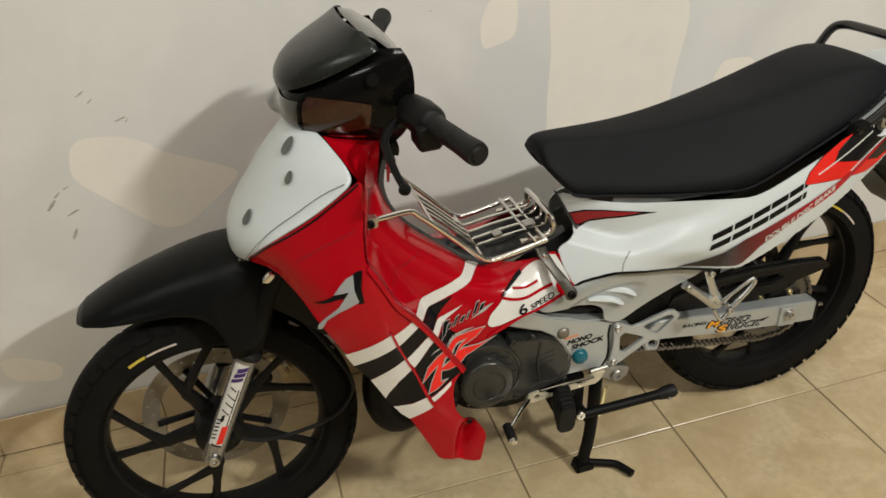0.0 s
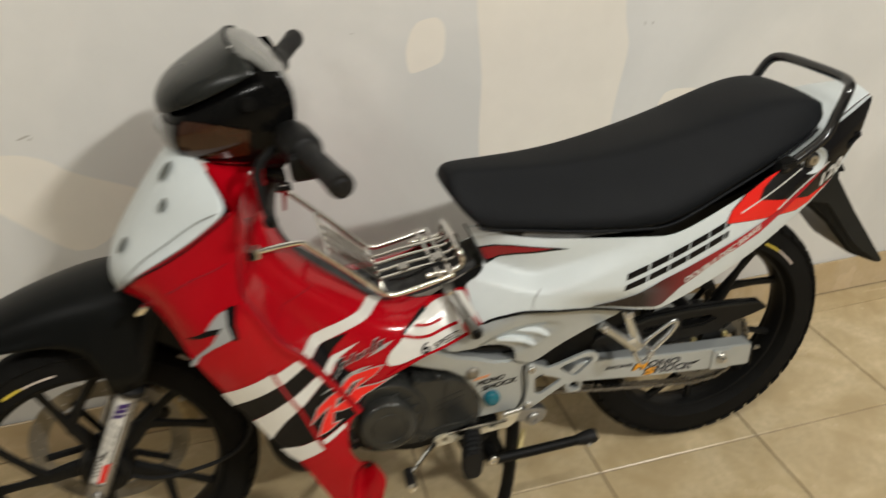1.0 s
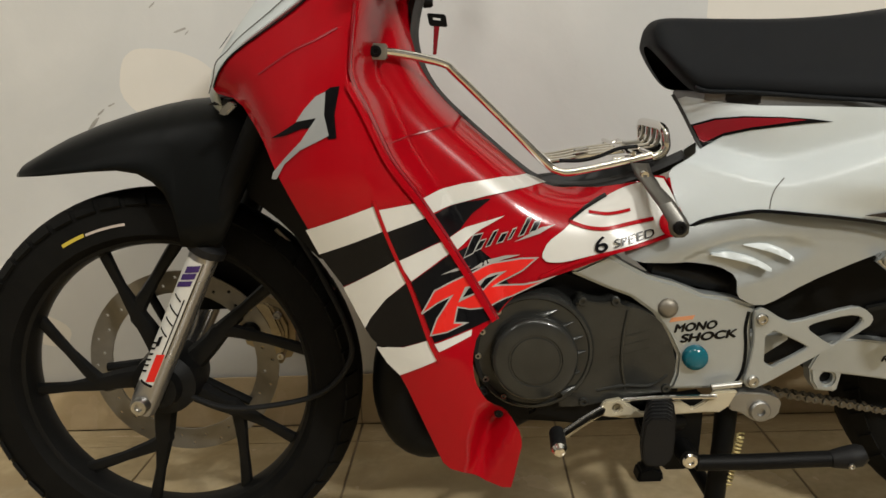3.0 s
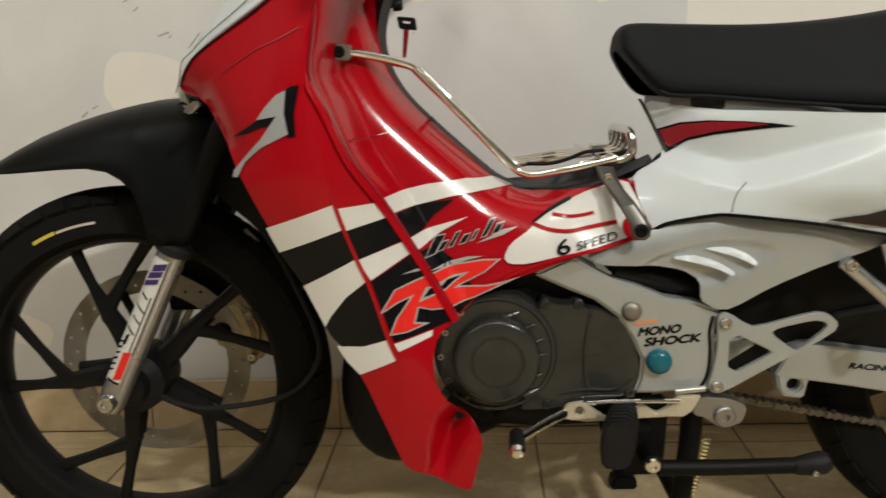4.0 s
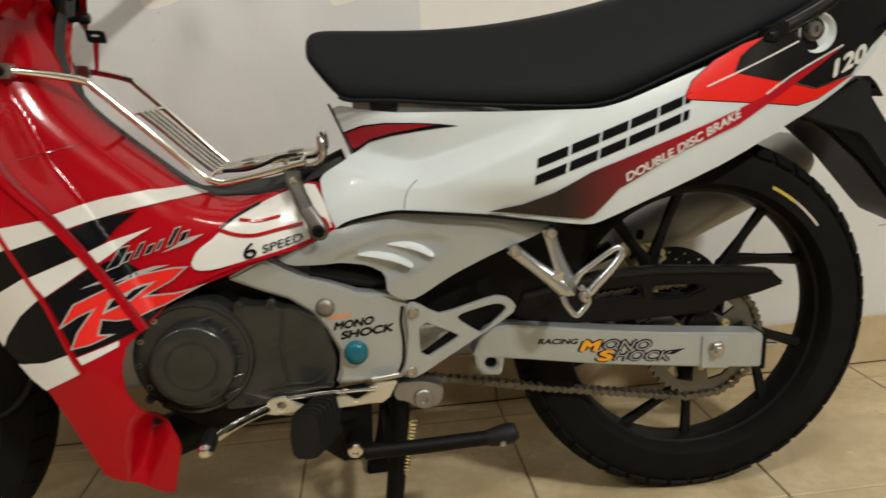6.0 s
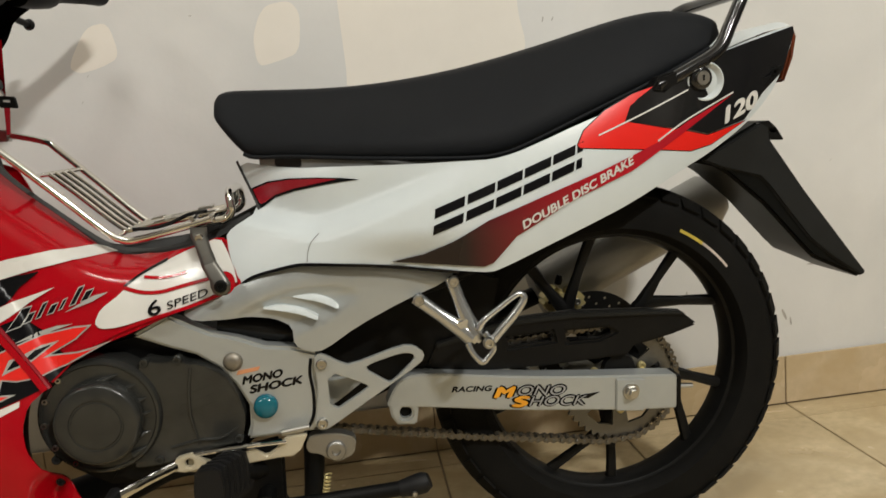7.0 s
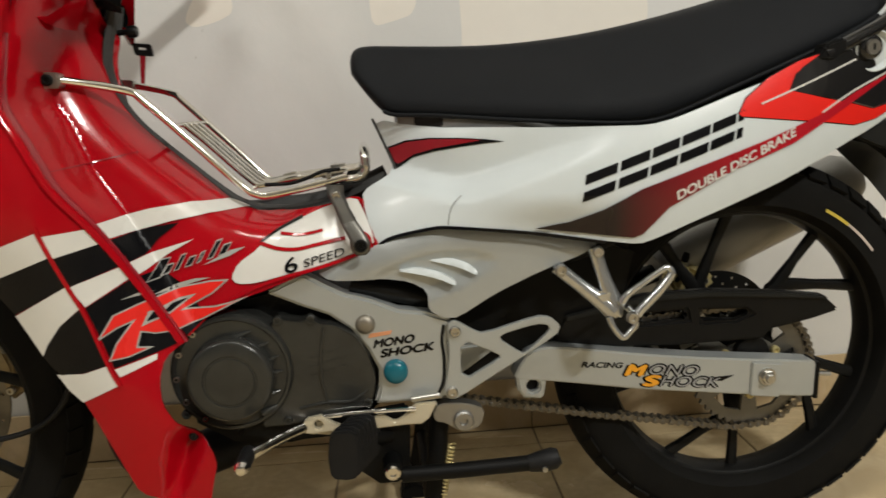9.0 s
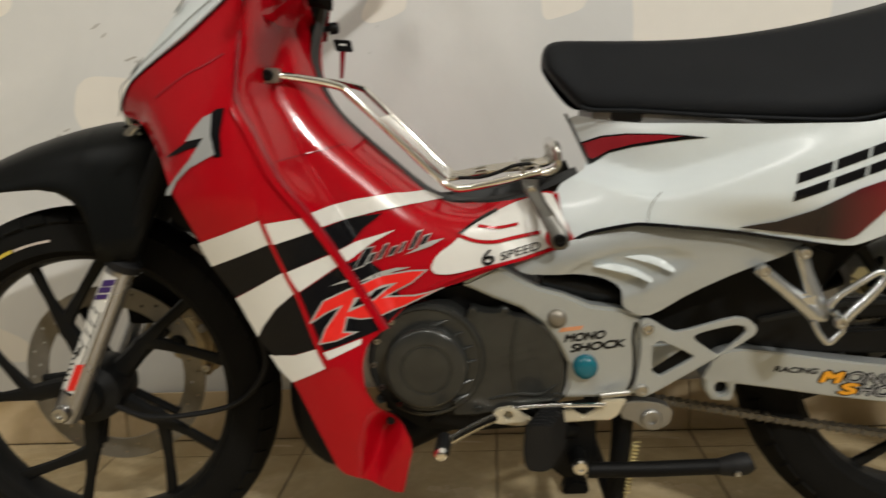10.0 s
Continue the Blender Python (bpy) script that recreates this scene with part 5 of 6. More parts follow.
def COVER(x, z):
    """Depth of the side cover: a rolled upper band, then a shallow dish that runs out to a tip."""
    low = float(np.interp(x, *DISH_LOW))
    dish = 0.0062 * ease((float(np.interp(x, *DISH_TOP)) - z) / 0.013) * ease((z - low) / 0.026) * ease((0.262 - x) / 0.05) * ease((x - 0.05) / 0.05)
    band = 0.009 * max(0.0, (z - float(np.interp(x, *COVER_TOP)) + 0.028) / 0.028) ** 2
    return -0.156 - 0.03 * x + dish + band + 0.10 * max(0.0, 0.475 - z) ** 1.5


cover = both("side_cover", shell([(0.007, 0.48), (0.04, 0.498), (0.09, 0.51), (0.113, 0.521), (0.158, 0.532), (0.184, 0.533), (0.248, 0.528), (0.308, 0.519), (0.388, 0.503), (0.362, 0.483), (0.304, 0.464), (0.239, 0.436), (0.19, 0.407), (0.171, 0.407), (0.151, 0.419), (0.151, 0.445), (0.128, 0.459), (0.095, 0.465), (0.065, 0.466), (0.025, 0.468)], COVER, rounded=0.0016, step=0.0055), SILVER, "silver painted side cover with white louvres")
true_normals(cover, COVER)
for shape in ([(0.111, 0.476), (0.138, 0.479), (0.167, 0.471), (0.188, 0.459), (0.187, 0.453), (0.166, 0.463), (0.137, 0.471)], [(0.152, 0.487), (0.184, 0.488), (0.205, 0.48), (0.217, 0.47), (0.216, 0.464), (0.197, 0.474), (0.175, 0.481)]):
    part("louvre", shell(shape, lambda x, z: -0.1605 - 0.03 * x + 0.45 * (z - 0.47), thick=0.014, rounded=0.0012), WHITE, cover, "white louvre blade")

# ---- engine and frame ----
engine = new("engine")
engine.parent = bike
engine["label"] = "dark grey two-stroke engine"
part("crankcase", slab([(-0.19, 0.36), (-0.16, 0.415), (-0.10, 0.455), (-0.06, 0.462), (0.0, 0.44), (0.06, 0.41), (0.09, 0.35), (0.085, 0.285), (0.03, 0.243), (-0.05, 0.232), (-0.127, 0.240), (-0.175, 0.272)], -0.125, 0.13, 0.012), DARK, engine)
clutch = part("clutch_housing", turned([(0.0795, -0.12), (0.0795, -0.160), (0.0785, -0.1655), (0.0755, -0.1695), (0.072, -0.1700), (0.0705, -0.1680), (0.056, -0.1675), (0, -0.1675)], (-0.110, 0, 0.358), 72), ENGINE, engine, "round dark grey clutch cover")
part("clutch_cap", turned([(0.0565, -0.160), (0.0560, -0.176), (0.0545, -0.186), (0.0520, -0.1895), (0.0490, -0.1905), (0.0345, -0.1910), (0.0335, -0.1895), (0.0315, -0.1895), (0.0305, -0.1910), (0, -0.1918)], (-0.1095, 0, 0.354), 72), ENGINE, clutch)
for k in range(5):
    a = radians(128 + 27 * k)
    part("cover_bolt", bolt_head((-0.110 + 0.071 * math.cos(a), -0.164, 0.358 + 0.071 * math.sin(a)), 0.0045, 0.006), STEEL, clutch)
gearbox = part("gearbox_cover", slab([(-0.054, 0.419), (-0.046, 0.426), (-0.033, 0.42), (-0.015, 0.418), (-0.004, 0.425), (0.006, 0.413), (0.024, 0.411), (0.053, 0.393), (0.067, 0.366), (0.075, 0.336), (0.071, 0.311), (0.062, 0.294), (0.018, 0.289), (-0.018, 0.282), (-0.048, 0.278), (-0.084, 0.278)], -0.163, -0.11, 0.006, corner=1), ENGINE, engine, "dark grey gearbox cover")
for k in range(3):
    z = 0.380 - 0.012 * k
    part("rib", slab([(-0.010, z - 0.012), (0.040, z), (0.040, z + 0.0015), (-0.010, z - 0.0105)], -0.1640, -0.160, 0.0005), ENGINE, gearbox)
for (x0, z0), (x1, z1) in (((-0.097, 0.4075), (-0.079, 0.4135)), ((-0.081, 0.3885), (-0.0585, 0.397)), ((-0.0695, 0.370), (-0.047, 0.3775)), ((-0.067, 0.3515), (-0.043, 0.3575)), ((-0.064, 0.3265), (-0.050, 0.330)), ((-0.069, 0.3045), (-0.056, 0.310))):
    p, q = Vector((x0, -0.171, z0)), Vector((x1, -0.169, z1))
    part("cast_spike", tube([p - (q - p) * 0.5, p, p.lerp(q, 0.55), q], [0.0052, 0.0045, 0.0026, 0.0006], 8, 2), ENGINE, gearbox)
part("cover_step", tube([(0.012, -0.1635, 0.408), (0.006, -0.1645, 0.375), (0.004, -0.1645, 0.340), (0.010, -0.1635, 0.300)], 0.0020, 8), ENGINE, gearbox)
part("cover_step", tube([(-0.028, -0.1625, 0.300), (0.008, -0.164, 0.306), (0.040, -0.164, 0.305), (0.064, -0.162, 0.318)], 0.0022, 8), ENGINE, gearbox)
for x, z in ((-0.046, 0.422), (-0.004, 0.420), (0.062, 0.300), (-0.045, 0.285), (-0.175, 0.305), (-0.172, 0.405)):
    part("cover_bolt", bolt_head((x, -0.158, z), 0.0065, 0.008), ENGINE, gearbox)
part("sump", slab([(-0.12, 0.262), (-0.06, 0.247), (0.03, 0.250), (0.07, 0.285), (0.06, 0.298), (-0.1, 0.288)], -0.15, 0.10, 0.006), DARK, engine)
chamber = part("exhaust_pipe", tube([(-0.20, 0.0, 0.42), (-0.28, -0.01, 0.36), (-0.305, -0.01, 0.25), (-0.275, -0.005, 0.175), (-0.20, 0.03, 0.165), (-0.05, 0.10, 0.20), (0.15, 0.14, 0.25), (0.35, 0.145, 0.31), (0.57, 0.14, 0.376)], [0.025, 0.030, 0.034, 0.036, 0.036, 0.036, 0.032, 0.022, 0.016], 18), DARK, bike, "black expansion-chamber exhaust pipe")
part("silencer", tube([(0.566, 0.14, 0.374), (0.568, 0.14, 0.3748), (0.574, 0.14, 0.377), (0.90, 0.14, 0.515), (0.92, 0.14, 0.523)], [0.018, 0.046, 0.049, 0.049, 0.036], 32, 1, False), BRUSHED, chamber, "brushed steel silencer")

part("bracket_tab", slab([(0.0641, 0.4571), (0.0835, 0.4516), (0.0833, 0.4347), (0.0644, 0.4402)], -0.113, -0.108, 0.001), SILVER, bike)
part("vent_hose", tube([(0.070, -0.085, 0.412), (0.0801, -0.09, 0.4255), (0.094, -0.09, 0.4409), (0.1154, -0.09, 0.4414), (0.1377, -0.09, 0.4226), (0.1407, -0.09, 0.4061)], 0.0065, 10, 4), NAVY, bike, "dark blue rubber vent hose")
# bright loop stands for the highlight on the hose
part("clip_wire", tube([(0.0982, -0.102, 0.4175), (0.1053, -0.102, 0.4261), (0.1144, -0.102, 0.4269), (0.1243, -0.102, 0.4173)], 0.0011, 6, 4), STEEL, bike)

FRAME = [(-0.06, 0.457), (-0.01, 0.479), (0.011, 0.466), (0.04, 0.449), (0.075, 0.438), (0.111, 0.421), (0.147, 0.415), (0.183, 0.401), (0.176, 0.39), (0.174, 0.368), (0.178, 0.345), (0.173, 0.306), (0.166, 0.291), (0.07, 0.292), (0.078, 0.313), (0.08, 0.34), (0.066, 0.371), (0.048, 0.398), (0.019, 0.421), (-0.01, 0.433)]
plate = part("frame_plate", slab(FRAME, -0.150, -0.118, 0.004), SILVER, bike, "silver painted frame plate with black lettering")
part("lettering", lettering("MONO", (0.075, 0.3715), (0.128, 0.3755), level(-0.150), 0.0008, 0.0104, 0.35, 0.05), BLACK_VINYL, plate)
part("lettering", lettering("SHOCK", (0.083, 0.3575), (0.154, 0.3625), level(-0.150), 0.0008, 0.0104, 0.35, 0.05), BLACK_VINYL, plate)
part("print_bar", slab([(0.068, 0.3855), (0.098, 0.3885), (0.101, 0.3940), (0.071, 0.3915)], -0.1506, -0.1498, 0), SALMON_PRINT, plate)
part("blanking_cap", turned([(0, -0.0140), (0.006, -0.0136), (0.0105, -0.0124), (0.0138, -0.0105), (0.0158, -0.008), (0.0166, -0.005), (0.0168, 0.004)], (0.102, -0.150, 0.337), 36), TEAL, plate, "round teal plastic cap")
part("grommet", turned([(0, -0.0075), (0.005, -0.0072), (0.009, -0.006), (0.0115, -0.004), (0.0132, -0.0015), (0.0132, 0.004)], (0.066, -0.150, 0.405), 28), DISC, plate)
part("frame_edge", tube([(0.150, -0.1500, 0.290), (0.161, -0.1505, 0.306), (0.1665, -0.1505, 0.323), (0.1680, -0.1505, 0.350), (0.1665, -0.1505, 0.375), (0.170, -0.150, 0.396)], 0.0022, 8), DARK, plate)
# black block added as the deep shade behind side cover and frame plate
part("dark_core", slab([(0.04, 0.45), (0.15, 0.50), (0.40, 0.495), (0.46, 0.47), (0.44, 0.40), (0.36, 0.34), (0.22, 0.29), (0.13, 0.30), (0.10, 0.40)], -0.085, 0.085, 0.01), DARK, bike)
part("air_duct", tube([(0.05, -0.118, 0.455), (0.10, -0.120, 0.443), (0.15, -0.115, 0.428)], 0.016, 12), BLACK, bike)

part("engine_mount_tab", slab([(0.068, 0.460), (0.083, 0.459), (0.077, 0.434), (0.068, 0.435)], -0.120, -0.112, 0.002), SILVER, bike)
part("overflow_hose", tube([(0.113, -0.105, 0.424), (0.121, -0.105, 0.427), (0.131, -0.105, 0.425), (0.138, -0.105, 0.418), (0.143, -0.105, 0.408)], 0.0035, 8), RAIL_GREY, bike)
part("pivot_cover", slab([(0.172, 0.300), (0.205, 0.318), (0.243, 0.343), (0.236, 0.352), (0.172, 0.352)], -0.112, -0.088, 0.003), SILVER, bike)

# heel guard with its two cut-outs
heel = part("heel_guard", slab([(0.1735, 0.397), (0.182, 0.4035), (0.193, 0.3985), (0.2085, 0.3875), (0.2225, 0.3815), (0.296, 0.4005), (0.314, 0.3975), (0.3275, 0.384), (0.322, 0.3715), (0.250, 0.331), (0.182, 0.2925), (0.170, 0.294), (0.1645, 0.304), (0.1700, 0.323), (0.1755, 0.357)], -0.158, -0.150, 0.0022, holes=[[(0.1900, 0.377), (0.2440, 0.3495), (0.2440, 0.3455), (0.1895, 0.316)], [(0.2415, 0.3735), (0.2523, 0.3800), (0.295, 0.3890), (0.3100, 0.3865), (0.3135, 0.3785), (0.2785, 0.3500), (0.2724, 0.3500)]], corner=1), SILVER, bike, "satin alloy heel guard with two cut-outs")
for x, z in ((0.184, 0.388), (0.176, 0.3035)):
    part("bolt", bolt_head((x, -0.157, z), 0.0078, 0.006), STEEL, heel)

# gear pedal, linkage and rider's footpeg
pedal = new("gear_pedal")
pedal.parent = bike
part("pivot_plate", slab([(-0.030, 0.272), (-0.020, 0.290), (0.0, 0.293), (0.018, 0.280), (0.016, 0.270), (-0.012, 0.268)], -0.178, -0.168, 0.002, holes=[[(-0.0045 + 0.006 * math.cos(a), 0.2805 + 0.006 * math.sin(a)) for a in (k * 0.785 for k in range(8))]]), BEIGE, pedal)
part("arm", tube([(-0.022, -0.175, 0.278), (-0.05, -0.20, 0.276), (-0.085, -0.235, 0.272)], 0.0065, 10, flat=0.7), CHROME, pedal)
part("rubber", tube([(-0.088, -0.225, 0.273), (-0.0905, -0.262, 0.271)], 0.0098, 14, 1, False), GRIP, pedal)
part("tip", turned([(0.008, 0), (0.009, -0.004), (0.006, -0.010), (0, -0.012)], (-0.0907, -0.262, 0.271), 16), CHROME, pedal)
part("linkage", slab([(-0.0077, 0.2824), (0.0031, 0.2842), (0.0211, 0.2754), (0.0313, 0.2687), (0.0476, 0.2701), (0.0551, 0.2809), (0.0809, 0.2828), (0.0964, 0.2722), (0.1105, 0.2801), (0.1249, 0.2946), (0.1548, 0.2947), (0.1427, 0.2728), (0.1313, 0.2652), (0.1095, 0.2657), (0.0485, 0.2632), (0.0309, 0.262), (0.0065, 0.261), (-0.0093, 0.2639)], -0.168, -0.160, 0.002), BEIGE, bike, "cream painted gear linkage")
part("linkage_rod", tube([(-0.005, -0.172, 0.289), (0.06, -0.172, 0.291), (0.125, -0.172, 0.290)], 0.003, 8), CHROME, bike)
PEG = [(-0.016, 0.036), (0.017, 0.036), (0.021, 0.010), (0.018, -0.024), (0.006, -0.034), (-0.019, -0.030), (-0.022, 0.0)]
peg = new("rider_footpeg")
peg.parent = bike
peg["label"] = "ribbed black rubber footpeg"
for k in range(12):
    grow = 1.0 if k % 2 else 0.93
    y = -0.248 + 0.0075 * k
    part("rubber_rib", slab([(0.031 + 0.0022 * k + x * grow, 0.265 - 0.0012 * k + z * grow) for x, z in PEG], y, y + 0.0076, 0.0016 if 0 < k else 0.005, corner=1), GRIP, peg)
part("peg_bar", tube([(0.105, -0.12, 0.240), (0.080, -0.145, 0.245), (0.060, -0.162, 0.252)], 0.014, 12, 3), DARK, peg)
part("knurled_tip", tube([(0.120, -0.166, 0.3005), (0.158, -0.166, 0.3035)], 0.0042, 10, 1, False), STEEL, bike)
stand_plate = part("stand_bracket", slab([(0.020, 0.275), (0.115, 0.285), (0.117, 0.259), (0.113, 0.197), (0.117, 0.186), (0.094, 0.174), (0.070, 0.174), (0.045, 0.195), (0.030, 0.235)], -0.150, -0.130, 0.004), DARK, bike)
part("pivot_bolt", bolt_head((0.089, -0.184, 0.209), 0.0105, 0.008), CHROME, stand_plate)
part("spacer", turned([(0.013, 0), (0.013, 0.036)], (0.089, -0.186, 0.209), 14), DARK, stand_plate)
part("lower_tab", slab([(0.1484, 0.2692), (0.1563, 0.2847), (0.1954, 0.2826), (0.2202, 0.2715), (0.2149, 0.2481), (0.1933, 0.2397), (0.1794, 0.2449), (0.1659, 0.2557), (0.1521, 0.2593)], -0.150, -0.128, 0.006, corner=1), ALLOY, bike, "dull cast alloy chain-case lug")
part("lug_boss", turned([(0.014, 0.0), (0.014, -0.006), (0.012, -0.008), (0.006, -0.008), (0.005, -0.004), (0, -0.004)], (0.190, -0.148, 0.258), 20), ALLOY, bike)


side_stand = part("side_stand", tube([(0.100, -0.176, 0.199), (0.18, -0.178, 0.199), (0.295, -0.183, 0.203)], 0.0105, 14, 1, False), DARK, bike, "black side stand folded up")
part("foot", tube([(0.272, -0.183, 0.202), (0.290, -0.184, 0.204), (0.306, -0.186, 0.208), (0.314, -0.187, 0.211)], [0.0112, 0.0145, 0.0150, 0.0105], 14, 1, False), GRIP, side_stand)
part("foot_bolt", bolt_head((0.291, -0.199, 0.200), 0.004, 0.004), STEEL, side_stand)

centre_stand = new("centre_stand")
centre_stand.parent = bike
centre_stand["label"] = "black tubular centre stand on the floor"
for s in (-1, 1):
    part("leg", tube([(0.160, s * 0.115, 0.275), (0.152, s * 0.125, 0.20), (0.136, s * 0.135, 0.09), (0.118, s * 0.140, 0.024)], [0.016, 0.014, 0.0135, 0.0135], 14, 3), DARK, centre_stand)
    part("foot", slab([(0.095, 0.0), (0.100, 0.022), (0.120, 0.028), (0.140, 0.020), (0.142, 0.0)], s * 0.158, s * 0.122, 0.004), DARK, centre_stand)
part("tang", tube([(0.124, -0.143, 0.018), (0.155, -0.155, 0.016), (0.185, -0.168, 0.014), (0.197, -0.184, 0.013), (0.209, -0.207, 0.012)], 0.0085, 12), DARK, centre_stand)
part("cross_bar", tube([(0.141, -0.13, 0.12), (0.141, 0.13, 0.12)], 0.010, 12, 1, False), DARK, centre_stand)
a, b = Vector((0.1735, -0.134, 0.217)), Vector((0.1575, -0.136, 0.1435))
coil = []
for k in range(14 * 8 + 1):
    t = k / (14 * 8)
    coil.append(a + (b - a) * t + Vector((0.0046 * math.cos(k * math.pi / 4), 0.0046 * math.sin(k * math.pi / 4), 0)))
part("spring", tube(coil, 0.0014, 5, 1, False), GOLD, centre_stand, "gold-plated return spring")
part("spring_hook", tube([b, b + Vector((-0.006, 0, -0.014)), b + Vector((-0.014, 0.004, -0.016))], 0.0016, 6), GOLD, centre_stand)

# ---- swingarm, chain and pillion pegs ----
SWING = [(0.268, 0.298), (0.277, 0.316), (0.290, 0.334), (0.313, 0.341), (0.361, 0.335), (0.462, 0.3172), (0.566, 0.303), (0.712, 0.287), (0.719, 0.282), (0.718, 0.236), (0.711, 0.231), (0.6206, 0.2416), (0.4582, 0.264), (0.340, 0.286), (0.275, 0.2955)]
arm = part("swingarm", slab(SWING, -0.113, -0.078, 0.004, corner=1), SILVER, bike, "silver painted box-section swingarm with printed lettering")
part("swingarm", slab(SWING, 0.078, 0.113, 0.004, corner=1), SILVER, bike)
part("lettering", lettering("RACING", (0.366, 0.3065), (0.424, 0.3005), level(-0.113), 0.0008, 0.0078, 0.3, 0.035), BLACK_VINYL, arm)
for grow, lift, mats in ((0.085, 0.0008, (BLACK_VINYL, BLACK_VINYL)), (0.0, 0.0018, (ORANGE_PRINT, GREY_PRINT))):
    for word, a, b, h, mat, more in (("M", (0.430, 0.2895), (0.453, 0.287), 0.0150, mats[0], 0.06), ("ONO", (0.462, 0.2880), (0.534, 0.2795), 0.0150, mats[1], 0.0), ("S", (0.456, 0.2715), (0.474, 0.2695), 0.0150, mats[0], 0.06), ("HOCK", (0.480, 0.2690), (0.566, 0.2590), 0.0150, mats[1], 0.0)):
        part("lettering", lettering(word, a, b, level(-0.113), lift, h, 0.4, grow + more), mat, arm)
part("print_bar", slab([(0.562, 0.2745), (0.592, 0.2755), (0.574, 0.2680), (0.562, 0.2690)], -0.1136, -0.1128, 0), BLACK_VINYL, arm)
part("adjuster_plate", slab([(0.618, 0.293), (0.664, 0.287), (0.660, 0.236), (0.615, 0.242)], -0.1165, -0.1125, 0.0015), SILVER, arm)
part("axle_washer", turned([(0, -0.0025), (0.0125, -0.0025), (0.0135, -0.001), (0.0135, 0)], (0.640, -0.1165, 0.270), 24), STEEL, arm)
part("axle_nut", turned([(0, -0.0145), (0.0065, -0.0145), (0.007, -0.0085), (0.0100, -0.0075), (0.0105, -0.002)], (0.640, -0.1165, 0.270), 6), STEEL, arm)
part("adjuster_bolt", tube([(0.715, -0.096, 0.262), (0.748, -0.096, 0.258)], 0.0042, 8, 1, False), STEEL, arm)
part("end_cap", slab([(0.716, 0.285), (0.7225, 0.284), (0.7195, 0.228), (0.713, 0.229)], -0.115, -0.076, 0.001), DARK, arm)
part("chain_slider_lug", slab([(0.271, 0.302), (0.2742, 0.2793), (0.282, 0.2665), (0.3097, 0.263), (0.3155, 0.290), (0.312, 0.302)], -0.112, -0.086, 0.003, holes=[[(0.2955 + 0.0095 * math.cos(a), 0.2835 + 0.0095 * math.sin(a)) for a in (k * 0.5236 for k in range(12))]]), SILVER, arm)
part("lug_bush", turned([(0.0096, -0.100), (0.0096, 0.09)], (0.2955, 0, 0.2835), 16), DARK, arm)
HUB_Z = 0.268
teeth = []
for k in range(44):
    for da, r in ((0, 0.089), (0.3, 0.095), (0.5, 0.095), (0.8, 0.089)):
        ang = 2 * math.pi * (k + da) / 44
        teeth.append((REAR[0] + r * math.cos(ang), HUB_Z + r * math.sin(ang)))
ports = []
for k in range(6):
    a0 = 2 * math.pi * k / 6
    ports.append([(REAR[0] + r * math.cos(a0 + d), HUB_Z + r * math.sin(a0 + d)) for r, d in ((0.048, -0.30), (0.072, -0.34), (0.075, 0.0), (0.072, 0.34), (0.048, 0.30))])
sprocket = part("sprocket", slab(teeth, -0.063, -0.057, 0, ports), TAG, bike, "steel rear sprocket")
for k in range(6):
    ang = 2 * math.pi * (k + 0.5) / 6
    part("bolt", bolt_head((REAR[0] + 0.045 * math.cos(ang), -0.063, HUB_Z + 0.045 * math.sin(ang)), 0.007, 0.006), GOLD, sprocket)
# the chain: rollers and side plates set out along its run
route = [Vector((0.16, -0.06, 0.262)), Vector((0.40, -0.06, 0.212)), Vector((0.61, -0.06, HUB_Z - 0.095))]
route += [Vector((REAR[0] + 0.096 * math.cos(ang), -0.06, HUB_Z + 0.096 * math.sin(ang))) for ang in (-1.3, -1.0, -0.7, -0.4, -0.1, 0.2, 0.5, 0.8, 1.1, 1.4)]
route += [Vector((0.62, -0.06, HUB_Z + 0.096)), Vector((0.40, -0.06, 0.352)), Vector((0.16, -0.06, 0.345))]
bm, pins = bmesh.new(), bmesh.new()
left, k = 0.0, 0
for p, q in zip(route, route[1:]):
    d = q - p
    n = d.length
    d.normalize()
    up = Vector((-d.z, 0, d.x))
    while left < n:
        c = p + d * left
        w = 0.0085 if k % 2 else 0.0068
        for y in (-1, 1):
            vs = [bm.verts.new(c + d * (e * 0.0078) + up * (f * 0.0056) + Vector((0, y * w + g * 0.0008, 0))) for g in (-1, 1) for e, f in ((-1, -0.7), (-0.6, -1), (0, -0.45), (0.6, -1), (1, -0.7), (1, 0.7), (0.6, 1), (0, 0.45), (-0.6, 1), (-1, 0.7))]
            bm.faces.new(vs[:10])
            bm.faces.new(vs[10:][::-1])
            for j in range(10):
                bm.faces.new((vs[j], vs[(j + 1) % 10], vs[10 + (j + 1) % 10], vs[10 + j]))
        turned([(0.0024, 0.008), (0.0024, -0.0100), (0.0018, -0.0106), (0, -0.0106)], c + d * 0.0058, 8, bm=pins)
        left += 0.0127
        k += 1
    left -= n
chain = part("drive_chain", bm, CHAIN, bike, "oily steel drive chain")
chain["kind"] = "stuff"
part("chain_pin", pins, TAG, chain, "worn bright chain pins")["kind"] = "stuff"
